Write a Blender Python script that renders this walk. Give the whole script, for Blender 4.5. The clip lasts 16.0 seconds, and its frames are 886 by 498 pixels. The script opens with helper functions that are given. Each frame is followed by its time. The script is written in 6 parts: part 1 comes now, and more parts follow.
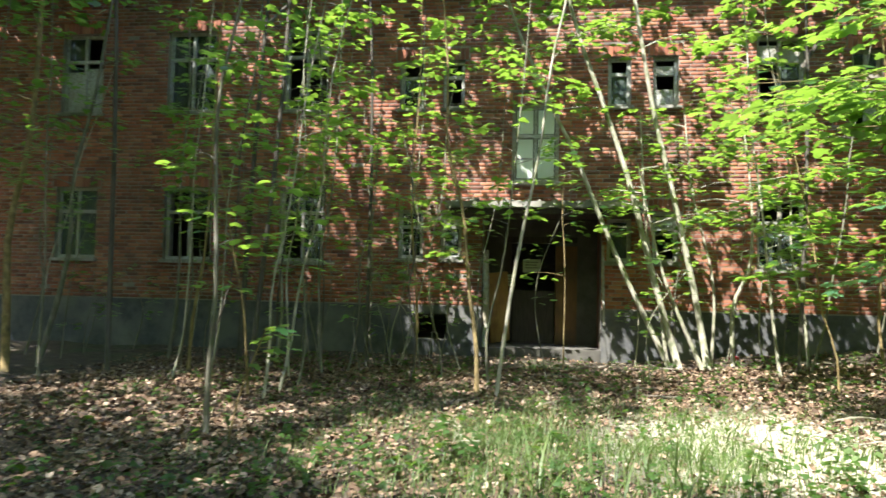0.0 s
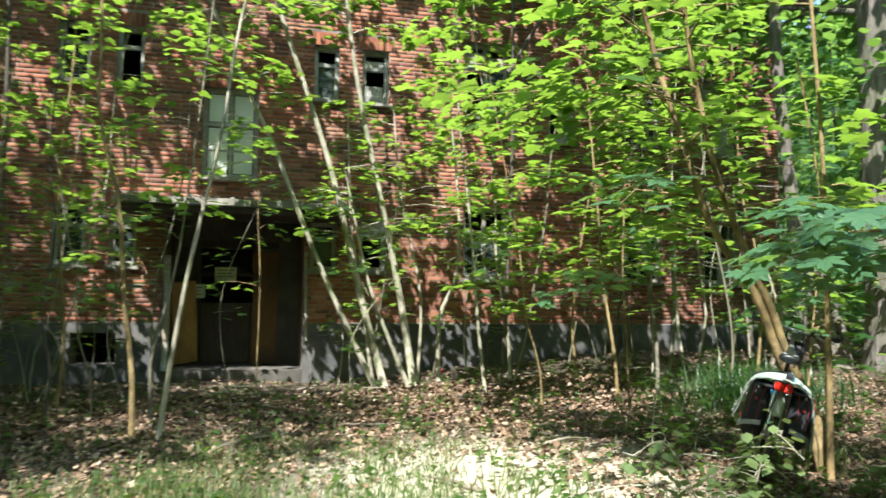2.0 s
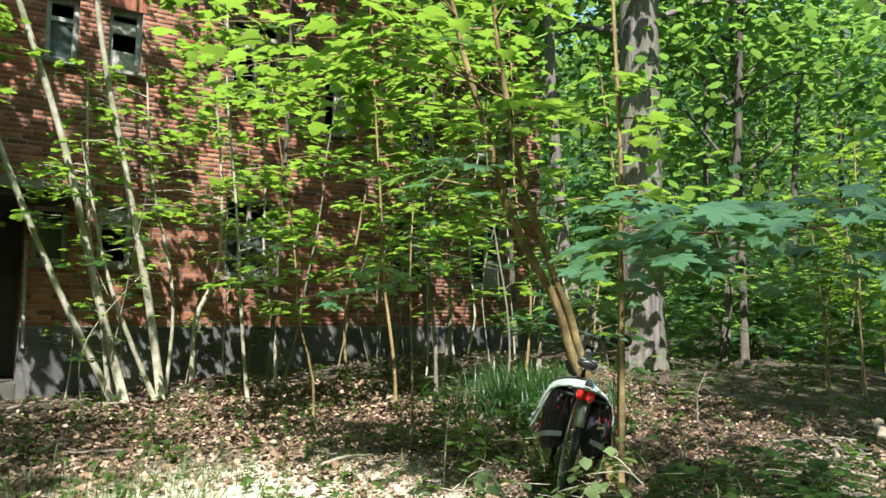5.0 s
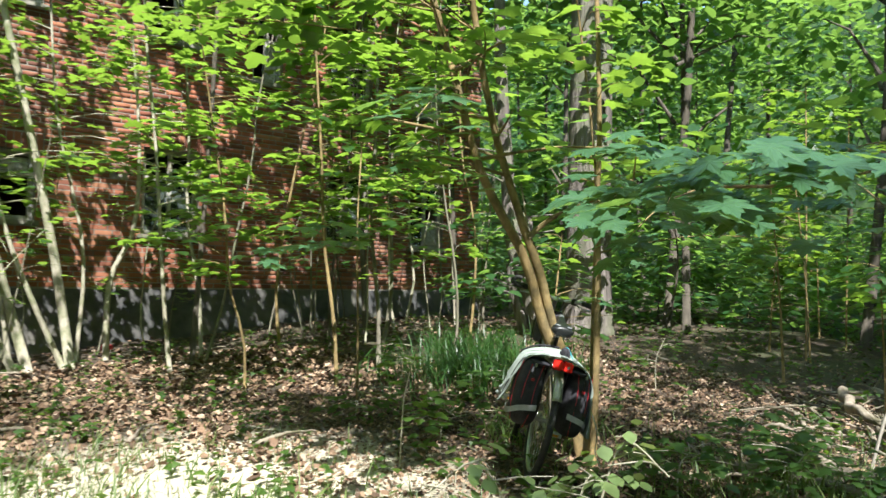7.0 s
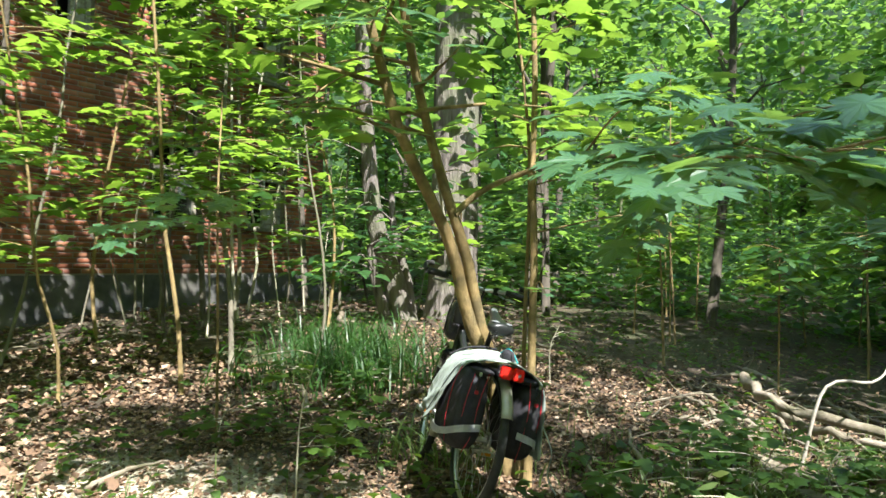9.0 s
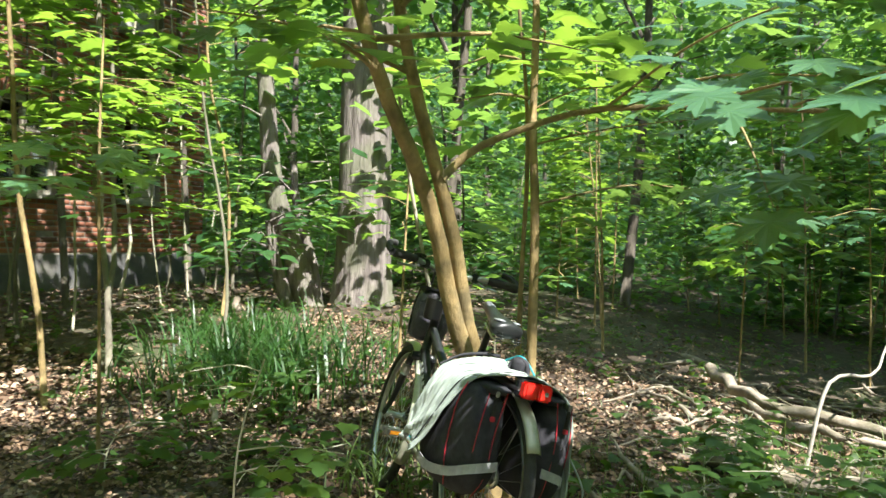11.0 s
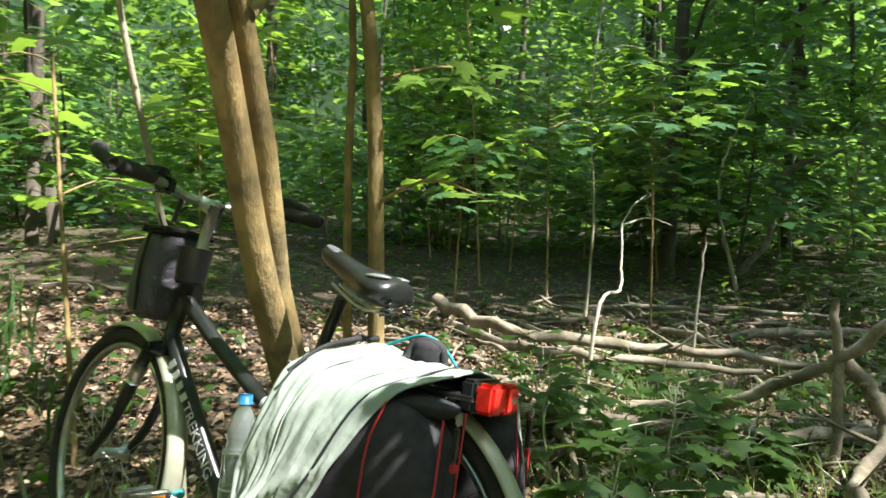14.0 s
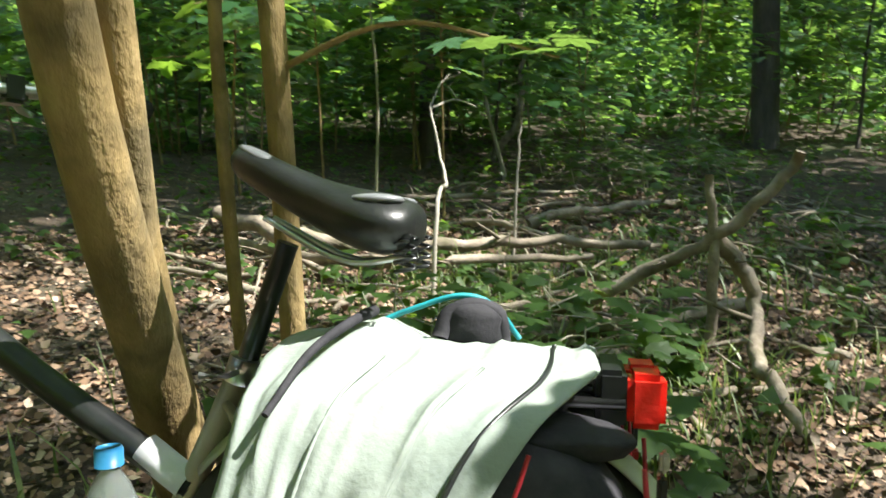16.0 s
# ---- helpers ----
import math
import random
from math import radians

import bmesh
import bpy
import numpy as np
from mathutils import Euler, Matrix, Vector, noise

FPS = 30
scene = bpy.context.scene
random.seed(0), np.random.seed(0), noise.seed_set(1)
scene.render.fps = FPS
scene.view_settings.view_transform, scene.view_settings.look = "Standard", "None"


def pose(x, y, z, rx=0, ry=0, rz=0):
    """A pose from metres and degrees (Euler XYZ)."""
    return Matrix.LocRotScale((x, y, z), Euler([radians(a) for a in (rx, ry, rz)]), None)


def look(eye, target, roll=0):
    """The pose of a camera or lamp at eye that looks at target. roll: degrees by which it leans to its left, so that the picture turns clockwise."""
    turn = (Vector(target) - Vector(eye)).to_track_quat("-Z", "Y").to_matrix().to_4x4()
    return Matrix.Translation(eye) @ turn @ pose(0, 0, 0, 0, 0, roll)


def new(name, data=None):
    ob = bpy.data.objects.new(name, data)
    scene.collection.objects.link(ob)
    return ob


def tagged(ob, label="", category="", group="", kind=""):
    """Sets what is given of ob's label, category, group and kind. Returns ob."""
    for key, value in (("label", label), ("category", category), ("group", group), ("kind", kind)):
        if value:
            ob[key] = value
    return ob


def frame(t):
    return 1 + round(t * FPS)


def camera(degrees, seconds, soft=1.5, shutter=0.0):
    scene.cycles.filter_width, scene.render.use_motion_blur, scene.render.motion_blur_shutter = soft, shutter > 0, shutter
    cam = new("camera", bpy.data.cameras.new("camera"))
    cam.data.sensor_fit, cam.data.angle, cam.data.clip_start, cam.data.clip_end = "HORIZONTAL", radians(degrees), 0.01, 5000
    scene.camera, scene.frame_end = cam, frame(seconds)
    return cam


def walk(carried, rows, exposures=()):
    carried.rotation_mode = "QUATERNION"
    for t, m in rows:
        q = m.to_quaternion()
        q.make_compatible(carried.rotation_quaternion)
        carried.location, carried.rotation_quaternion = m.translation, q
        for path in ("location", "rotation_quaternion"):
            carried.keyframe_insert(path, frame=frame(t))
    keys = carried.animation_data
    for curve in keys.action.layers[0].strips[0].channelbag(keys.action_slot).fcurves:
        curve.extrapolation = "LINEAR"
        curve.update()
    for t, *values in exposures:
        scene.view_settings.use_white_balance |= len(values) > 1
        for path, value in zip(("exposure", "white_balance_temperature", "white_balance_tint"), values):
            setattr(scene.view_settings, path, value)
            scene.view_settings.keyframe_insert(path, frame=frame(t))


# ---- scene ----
cam = camera(63.2, 16.0, 1.5, 0.4)
PATH = [
    (0, (-0.793, -3.226, 1.289), (-1.064, -1.247, 1.39), 1.2),
    (0.5, (-0.738, -2.848, 1.285), (-0.87, -0.855, 1.393), 0.8),
    (1, (-0.711, -2.487, 1.289), (-0.661, -0.491, 1.411), 1.1),
    (1.5, (-0.611, -2.063, 1.276), (-0.275, -0.096, 1.405), 0.8),
    (2, (-0.458, -1.737, 1.307), (0.044, 0.193, 1.45), 0.7),
    (2.5, (-0.435, -1.424, 1.31), (0.29, 0.433, 1.467), 0.6),
    (3, (-0.364, -1.175, 1.289), (0.524, 0.61, 1.448), 0.5),
    (3.5, (-0.271, -1.015, 1.296), (0.701, 0.725, 1.463), 0.5),
    (4, (-0.319, -0.972, 1.311), (0.729, 0.723, 1.484), 0.5),
    (4.2, (-0.329, -0.971, 1.315), (0.737, 0.712, 1.491), 0.5),
    (6.3, (-0.322, -0.706, 1.283), (0.826, 0.93, 1.371), 1.8),
    (6.5, (-0.295, -0.632, 1.291), (0.874, 0.989, 1.367), 1.6),
    (7, (-0.164, -0.336, 1.267), (1.107, 1.206, 1.331), 1.6),
    (7.5, (-0.095, -0.045, 1.304), (1.248, 1.437, 1.361), 1.5),
    (8, (-0.136, 0.201, 1.309), (1.31, 1.581, 1.362), 1.5),
    (8.5, (0.004, 0.466, 1.282), (1.548, 1.737, 1.322), 1.5),
    (9, (0.131, 0.684, 1.283), (1.742, 1.868, 1.303), 1.4),
    (9.2, (0.175, 0.79, 1.272), (1.809, 1.943, 1.289), 1.6),
    (11.3, (0.645, 1.694, 1.268), (2.469, 2.513, 1.225), 1.5),
    (11.5, (0.643, 1.785, 1.281), (2.491, 2.548, 1.228), 1.4),
    (12, (0.791, 2.008, 1.249), (2.706, 2.578, 1.167), 1.3),
    (12.5, (0.988, 2.209, 1.248), (2.946, 2.601, 1.129), 1.6),
    (13, (1.146, 2.411, 1.227), (3.134, 2.586, 1.09), 1.2),
    (13.5, (1.359, 2.536, 1.202), (3.351, 2.487, 1.036), 0.7),
    (14, (1.625, 2.603, 1.185), (3.6, 2.371, 0.978), 0.4),
    (14.5, (1.831, 2.712, 1.189), (3.777, 2.322, 0.937), 0.5),
    (15, (2.038, 2.805, 1.155), (3.915, 2.185, 0.85), -0.0),
    (15.5, (2.269, 2.847, 1.121), (4.063, 2.048, 0.74), -0.7),
    (16, (2.407, 2.891, 1.114), (4.095, 1.939, 0.616), -0.8),
]
walk(cam, [(t, look(eye, aim, lean)) for t, eye, aim, lean in PATH],
     exposures=((0, 1.85, 6050, 10), (2, 1.5, 6000, 10), (4, 1.35, 6000, 10), (8, 1.5, 6050, 10), (9.2, 1.78, 6100, 10), (12, 1.95, 6200, 10), (16, 1.75, 6300, 10)))

# ---------------------------------------------------------------- light
SUN_AZ, SUN_EL = math.atan2(-0.86, -0.50), radians(54)      # towards the sun, from +x
sun_dir = Vector((math.cos(SUN_AZ) * math.cos(SUN_EL), math.sin(SUN_AZ) * math.cos(SUN_EL), math.sin(SUN_EL)))
world = bpy.data.worlds.new("sky")
scene.world = world
world.use_nodes = True
wn = world.node_tree
sky = wn.nodes.new("ShaderNodeTexSky")
sky.sky_type, sky.sun_disc = "NISHITA", False
sky.sun_elevation, sky.sun_rotation = SUN_EL, math.pi / 2 - SUN_AZ
wn.links.new(sky.outputs[0], wn.nodes["Background"].inputs[0])
wn.nodes["Background"].inputs[1].default_value = 0.145
sun = bpy.data.lights.new("sun", "SUN")
sun.energy, sun.angle, sun.color = 5.0, radians(0.53), (1.0, 0.95, 0.86)
new("sun", sun).matrix_world = look(sun_dir * 60, (0, 0, 0))
scene.view_settings.exposure = 0.0


# ---------------------------------------------------------------- materials
def material(name):
    m = bpy.data.materials.new(name)
    m.use_nodes = True
    t = m.node_tree
    return m, t, t.nodes["Principled BSDF"], t.nodes["Material Output"]


def node(t, kind, **kw):
    n = t.nodes.new(kind)
    for k, v in kw.items():
        n.inputs[k.replace("_", " ")].default_value = v
    return n


def ramp(t, source, stops):
    r = t.nodes.new("ShaderNodeValToRGB")
    e = r.color_ramp.elements
    e[0].position, e[0].color = stops[0][0], (*stops[0][1], 1)
    e[1].position, e[1].color = stops[-1][0], (*stops[-1][1], 1)
    for p, c in stops[1:-1]:
        x = e.new(p)
        x.color = (*c, 1)
    t.links.new(source, r.inputs[0])
    return r.outputs[0]


def mixed(t, a, b, fac, mode="MIX"):
    m = t.nodes.new("ShaderNodeMix")
    m.data_type, m.blend_type = "RGBA", mode
    for sock, v in ((m.inputs[0], fac), (m.inputs[6], a), (m.inputs[7], b)):
        if hasattr(v, "is_output"):
            t.links.new(v, sock)
        else:
            sock.default_value = v if sock is m.inputs[0] else (*v, 1)
    return m.outputs[2]


def noise_of(t, scale, detail=5.0, rough=0.6, stretch=None):
    n = node(t, "ShaderNodeTexNoise", Scale=scale, Detail=detail, Roughness=rough)
    c = t.nodes.new("ShaderNodeTexCoord")
    if stretch:
        m = t.nodes.new("ShaderNodeMapping")
        m.inputs["Scale"].default_value = stretch
        t.links.new(c.outputs["Object"], m.inputs[0])
        t.links.new(m.outputs[0], n.inputs["Vector"])
    else:
        t.links.new(c.outputs["Object"], n.inputs["Vector"])
    return n.outputs["Fac"]


def bumped(t, b, height, strength=0.4, distance=0.01):
    n = node(t, "ShaderNodeBump", Strength=strength, Distance=distance)
    t.links.new(height, n.inputs["Height"])
    t.links.new(n.outputs[0], b.inputs["Normal"])


def surface(name, stops, scale=6.0, rough=0.8, metal=0.0, bump=0.3, dist=0.01, stretch=None, stain=None, stain_scale=1.3, fine=6.0):
    """Two scales of noise: the grain over the stops, and stains of a second colour."""
    m, t, b, _ = material(name)
    grain = noise_of(t, scale, 6, 0.65, stretch)
    col = ramp(t, grain, stops)
    if stain:
        s = ramp(t, noise_of(t, stain_scale, 4, 0.6), [(0.45, (0, 0, 0)), (0.68, (1, 1, 1))])
        col = mixed(t, col, stain, s)
    t.links.new(col, b.inputs["Base Color"])
    b.inputs["Roughness"].default_value, b.inputs["Metallic"].default_value = rough, metal
    if bump:
        bumped(t, b, noise_of(t, scale * fine, 4, 0.6, stretch), bump, dist)
    return m


def island(t):
    return t.nodes.new("ShaderNodeNewGeometry").outputs["Random Per Island"]


def leaf_material(name, dark, light, glow, gloss=0.35, share=0.45, whole=False):
    """Thin leaves: a reflecting upper side and light let through."""
    m, t, b, out = material(name)
    var = t.nodes.new("ShaderNodeObjectInfo").outputs["Random"] if whole else island(t)
    col = ramp(t, var, [(0.0, dark), (1.0, light)])
    vein = noise_of(t, 30, 3)
    col = mixed(t, col, (dark[0] * 0.6, dark[1] * 0.6, dark[2] * 0.6), vein)
    t.links.new(col, b.inputs["Base Color"])
    b.inputs["Roughness"].default_value = gloss
    b.inputs["Specular IOR Level"].default_value = 0.5
    tr = t.nodes.new("ShaderNodeBsdfTranslucent")
    t.links.new(ramp(t, var, [(0.0, tuple(v * 0.7 for v in glow)), (1.0, glow)]), tr.inputs[0])
    mx = t.nodes.new("ShaderNodeMixShader")
    mx.inputs[0].default_value = share
    t.links.new(b.outputs[0], mx.inputs[1])
    t.links.new(tr.outputs[0], mx.inputs[2])
    t.links.new(mx.outputs[0], out.inputs[0])
    return m


def brick_material():
    m, t, b, _ = material("brick_red")
    var = t.nodes.new("ShaderNodeMath")
    var.operation = "ADD"
    t.links.new(island(t), var.inputs[0])
    info = t.nodes.new("ShaderNodeObjectInfo")
    t.links.new(info.outputs["Random"], var.inputs[1])
    fr = t.nodes.new("ShaderNodeMath")
    fr.operation = "FRACT"
    t.links.new(var.outputs[0], fr.inputs[0])
    col = ramp(t, fr.outputs[0], [(0.0, (0.14, 0.05, 0.032)), (0.3, (0.27, 0.085, 0.045)), (0.75, (0.36, 0.12, 0.06)), (1.0, (0.42, 0.19, 0.10))])
    dirt = ramp(t, noise_of(t, 0.7, 6, 0.7), [(0.42, (0, 0, 0)), (0.72, (0.7, 0.7, 0.7))])
    col = mixed(t, col, (0.10, 0.075, 0.055), dirt)
    t.links.new(col, b.inputs["Base Color"])
    b.inputs["Roughness"].default_value = 0.9
    bumped(t, b, noise_of(t, 60, 4), 0.5, 0.006)
    return m


M_BRICK = brick_material()
M_MORTAR = surface("mortar", [(0.3, (0.20, 0.17, 0.14)), (0.7, (0.33, 0.29, 0.24))], 14, 0.95, stain=(0.12, 0.10, 0.08))
M_PLINTH = surface("plinth_render", [(0.3, (0.055, 0.055, 0.058)), (0.7, (0.11, 0.11, 0.11))], 5, 0.9, bump=0.5, stain=(0.16, 0.15, 0.13))
M_CONCRETE = surface("old_concrete", [(0.3, (0.22, 0.20, 0.17)), (0.7, (0.40, 0.37, 0.32))], 9, 0.9, bump=0.5, stain=(0.10, 0.11, 0.06))
M_PAINT = surface("flaking_white_paint", [(0.35, (0.22, 0.21, 0.18)), (0.55, (0.40, 0.40, 0.36)), (0.8, (0.58, 0.58, 0.53))], 18, 0.6, bump=0.4, stain=(0.30, 0.25, 0.18))
# ochre wood with the door leaf's sunlit yellow in its colour
M_WOOD = surface("sunlit_ochre_wood", [(0.3, (0.33, 0.17, 0.05)), (0.7, (0.52, 0.30, 0.09))], 5, 0.6, stretch=(6, 6, 0.6), stain=(0.18, 0.09, 0.04))
M_BROWNWOOD = surface("brown_wood", [(0.3, (0.11, 0.05, 0.016)), (0.7, (0.19, 0.09, 0.028))], 5, 0.7, stretch=(6, 6, 0.6), stain=(0.06, 0.035, 0.02))
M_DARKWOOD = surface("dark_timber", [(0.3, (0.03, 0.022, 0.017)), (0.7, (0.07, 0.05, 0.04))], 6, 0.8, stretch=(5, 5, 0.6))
M_PLASTER = surface("dirty_plaster", [(0.3, (0.07, 0.062, 0.052)), (0.7, (0.13, 0.12, 0.10))], 4, 0.95, stain=(0.06, 0.05, 0.04))
M_ROOF = surface("roof_tile", [(0.3, (0.12, 0.05, 0.035)), (0.7, (0.22, 0.09, 0.06))], 8, 0.85)
M_NOTICE = surface("yellowed_sign", [(0.3, (0.42, 0.44, 0.30)), (0.7, (0.55, 0.56, 0.42))], 12, 0.5, bump=0.05)
M_INK = surface("faded_ink", [(0.3, (0.10, 0.10, 0.09)), (0.7, (0.18, 0.18, 0.16))], 20, 0.7, bump=0)
def soil_material():
    """Dark leaf mould, with a sandy patch painted paler to strengthen the sun pool."""
    m, t, b, _ = material("forest_soil")
    col = ramp(t, noise_of(t, 7, 6, 0.65), [(0.3, (0.035, 0.025, 0.018)), (0.5, (0.07, 0.05, 0.034)), (0.72, (0.13, 0.098, 0.066))])
    col = mixed(t, col, (0.05, 0.065, 0.022), ramp(t, noise_of(t, 0.7, 4, 0.6), [(0.5, (0, 0, 0)), (0.7, (1, 1, 1))]))
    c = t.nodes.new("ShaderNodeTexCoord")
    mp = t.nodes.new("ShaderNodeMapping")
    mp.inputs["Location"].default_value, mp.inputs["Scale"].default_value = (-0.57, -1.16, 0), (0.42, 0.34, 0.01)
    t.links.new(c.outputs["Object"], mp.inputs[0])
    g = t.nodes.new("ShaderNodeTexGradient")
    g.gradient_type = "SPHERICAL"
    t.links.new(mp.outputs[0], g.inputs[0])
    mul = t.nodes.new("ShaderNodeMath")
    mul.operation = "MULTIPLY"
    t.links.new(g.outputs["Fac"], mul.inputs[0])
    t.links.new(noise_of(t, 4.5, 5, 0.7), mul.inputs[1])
    # sandy tone, whitened so the sunlit ground reads as overexposed
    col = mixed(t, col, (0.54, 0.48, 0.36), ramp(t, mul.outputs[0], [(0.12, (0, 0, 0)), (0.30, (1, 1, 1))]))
    t.links.new(col, b.inputs["Base Color"])
    b.inputs["Roughness"].default_value = 1.0
    bumped(t, b, noise_of(t, 42, 4), 0.9, 0.03)
    return m


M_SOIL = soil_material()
M_BARK_PALE = surface("pale_maple_bark", [(0.3, (0.26, 0.23, 0.17)), (0.55, (0.42, 0.38, 0.29)), (0.75, (0.55, 0.51, 0.42))], 14, 0.8, stretch=(1, 1, 0.35), stain=(0.16, 0.18, 0.08), stain_scale=4)
M_BARK_TAN = surface("tan_maple_bark", [(0.3, (0.17, 0.115, 0.045)), (0.55, (0.30, 0.215, 0.09)), (0.8, (0.42, 0.33, 0.17))], 11, 0.88, bump=0.9, dist=0.010, stretch=(1, 1, 0.45), stain=(0.13, 0.10, 0.045), stain_scale=9, fine=4.0)
M_BARK_OAK = surface("grey_ridged_bark", [(0.32, (0.07, 0.056, 0.048)), (0.5, (0.18, 0.152, 0.138)), (0.72, (0.28, 0.245, 0.22))], 13, 0.95, bump=1.0, dist=0.05, stretch=(1, 1, 0.10), stain=(0.16, 0.17, 0.10), fine=2.0)
M_BARK_GREY = surface("grey_sapling_bark", [(0.3, (0.11, 0.095, 0.07)), (0.55, (0.20, 0.175, 0.13)), (0.75, (0.32, 0.29, 0.23))], 14, 0.85, stretch=(1, 1, 0.35), stain=(0.10, 0.12, 0.05), stain_scale=4)
M_BARK_DARK = surface("dark_bark", [(0.3, (0.05, 0.042, 0.032)), (0.7, (0.13, 0.11, 0.085))], 12, 0.95, bump=0.7, dist=0.02, stretch=(1, 1, 0.3))
M_DEADWOOD = surface("weathered_deadwood", [(0.3, (0.13, 0.10, 0.075)), (0.55, (0.30, 0.25, 0.19)), (0.8, (0.46, 0.41, 0.34))], 9, 0.9, bump=0.6, dist=0.01, stain=(0.10, 0.09, 0.05), stain_scale=5)
M_LEAF = leaf_material("maple_leaf", (0.030, 0.095, 0.028), (0.075, 0.17, 0.045), (0.35, 0.56, 0.055), 0.30, 0.48)
M_SPRAY = leaf_material("broad_maple_leaf", (0.065, 0.155, 0.075), (0.105, 0.22, 0.105), (0.30, 0.50, 0.08), 0.34, 0.34, whole=True)
M_LEAF_FAR = leaf_material("forest_leaf", (0.030, 0.098, 0.034), (0.072, 0.175, 0.060), (0.29, 0.50, 0.08), 0.40, 0.5)
M_HERB = leaf_material("herb_leaf", (0.035, 0.085, 0.018), (0.085, 0.16, 0.03), (0.2, 0.34, 0.03), 0.5)
M_GRASS = leaf_material("grass_blade", (0.07, 0.13, 0.03), (0.24, 0.28, 0.10), (0.30, 0.42, 0.08), 0.5, 0.3)


def litter_material():
    m, t, b, _ = material("leaf_litter")
    col = ramp(t, island(t), [(0.0, (0.06, 0.034, 0.019)), (0.35, (0.15, 0.088, 0.050)), (0.7, (0.26, 0.165, 0.10)), (0.9, (0.34, 0.24, 0.16)), (1.0, (0.44, 0.35, 0.26))])
    col = mixed(t, col, (0.07, 0.045, 0.028), ramp(t, noise_of(t, 45, 4), [(0.5, (0, 0, 0)), (0.75, (0.7, 0.7, 0.7))]))
    t.links.new(col, b.inputs["Base Color"])
    b.inputs["Roughness"].default_value = 0.8
    return m


M_LITTER = litter_material()


def glass_material(name, colour, rough, through_share):
    m, t, b, out = material(name)
    b.inputs["Base Color"].default_value = (*colour, 1)
    b.inputs["Roughness"].default_value = rough
    b.inputs["Transmission Weight"].default_value = through_share
    b.inputs["IOR"].default_value = 1.45
    return m


M_PANE = glass_material("dusty_pane", (0.30, 0.36, 0.33), 0.12, 0.85)


# ---------------------------------------------------------------- mesh helpers
def mesh_object(name, verts, faces, mat, parent=None, smooth=False, label=""):
    """verts: n x 3; faces: a rectangular array of corner numbers, or a list of tuples."""
    me = bpy.data.meshes.new(name)
    verts = np.asarray(verts, dtype=np.float32)
    if isinstance(faces, np.ndarray):
        n, k = faces.shape
        me.vertices.add(len(verts))
        me.vertices.foreach_set("co", verts.ravel())
        me.loops.add(n * k)
        me.loops.foreach_set("vertex_index", faces.astype(np.int32).ravel())
        me.polygons.add(n)
        me.polygons.foreach_set("loop_start", np.arange(0, n * k, k, dtype=np.int32))
        me.update(calc_edges=True)
    else:
        me.from_pydata([tuple(v) for v in verts], [], faces)
    if smooth:
        me.polygons.foreach_set("use_smooth", np.ones(len(me.polygons), dtype=bool))
    me.materials.append(mat)
    ob = new(name, me)
    if parent:
        ob.parent = parent
    if label:
        tagged(ob, label)
    return ob


def part(name, bm, mat, parent=None, label="", smooth=False):
    me = bpy.data.meshes.new(name)
    bm.normal_update()
    bm.to_mesh(me)
    bm.free()
    if smooth:
        me.polygons.foreach_set("use_smooth", np.ones(len(me.polygons), dtype=bool))
    me.materials.append(mat)
    ob = new(name, me)
    if parent:
        ob.parent = parent
    if label:
        tagged(ob, label)
    return ob


def box(lo, hi, bevel=0.0, bm=None, m=None):
    """A bevelled box between two corners."""
    own = bmesh.new()
    r = bmesh.ops.create_cube(own, size=1)
    for v in own.verts:
        v.co = Vector([(a + b) / 2 + c * (b - a) for a, b, c in zip(lo, hi, v.co)])
    if bevel:
        bmesh.ops.bevel(own, geom=own.edges[:], offset=bevel, segments=2, affect="EDGES")
    if m is not None:
        own.transform(m)
    if bm is None:
        return own
    tmp = bpy.data.meshes.new("tmp")
    own.to_mesh(tmp)
    own.free()
    bm.from_mesh(tmp)
    bpy.data.meshes.remove(tmp)
    return bm


def spline(points, n):
    """n points on a smooth curve through the points."""
    p = [Vector(q) for q in points]
    p = [p[0] * 2 - p[1]] + p + [p[-1] * 2 - p[-2]]
    out = []
    for i in range(n):
        u = i / (n - 1) * (len(p) - 3)
        k = min(int(u), len(p) - 4)
        u -= k
        a, b, c, d = p[k:k + 4]
        out.append(0.5 * ((2 * b) + (c - a) * u + (2 * a - 5 * b + 4 * c - d) * u * u + (3 * b - a - 3 * c + d) * u ** 3))
    return out


def tube_data(points, radii, sides=8, rough=0.0, seed=0):
    """Rings along a line, closed at both ends; rough makes the outline uneven."""
    rnd = np.random.RandomState(seed)
    pts = [Vector(p) for p in points]
    n = len(pts)
    verts, faces = [], []
    ref = Vector((0.31, 0.95, 0.05)).normalized()
    lump = rnd.uniform(-1, 1, sides)
    for i, p in enumerate(pts):
        d = (pts[min(i + 1, n - 1)] - pts[max(i - 1, 0)]).normalized()
        a = d.cross(ref)
        if a.length < 0.2:
            a = d.cross(Vector((1, 0, 0)))
        a.normalize()
        b = d.cross(a)
        r = radii[i] if hasattr(radii, "__len__") else radii
        lump = 0.75 * lump + 0.25 * rnd.uniform(-1, 1, sides)
        for k in range(sides):
            w = 2 * math.pi * k / sides
            q = r * (1 + rough * lump[k])
            verts.append(p + a * (math.cos(w) * q) + b * (math.sin(w) * q))
        if i:
            o = (i - 1) * sides
            for k in range(sides):
                j = (k + 1) % sides
                faces.append((o + k, o + j, o + sides + j, o + sides + k))
    faces.append(tuple(range(sides)))
    faces.append(tuple(range((n - 1) * sides, n * sides))[::-1])
    return verts, faces


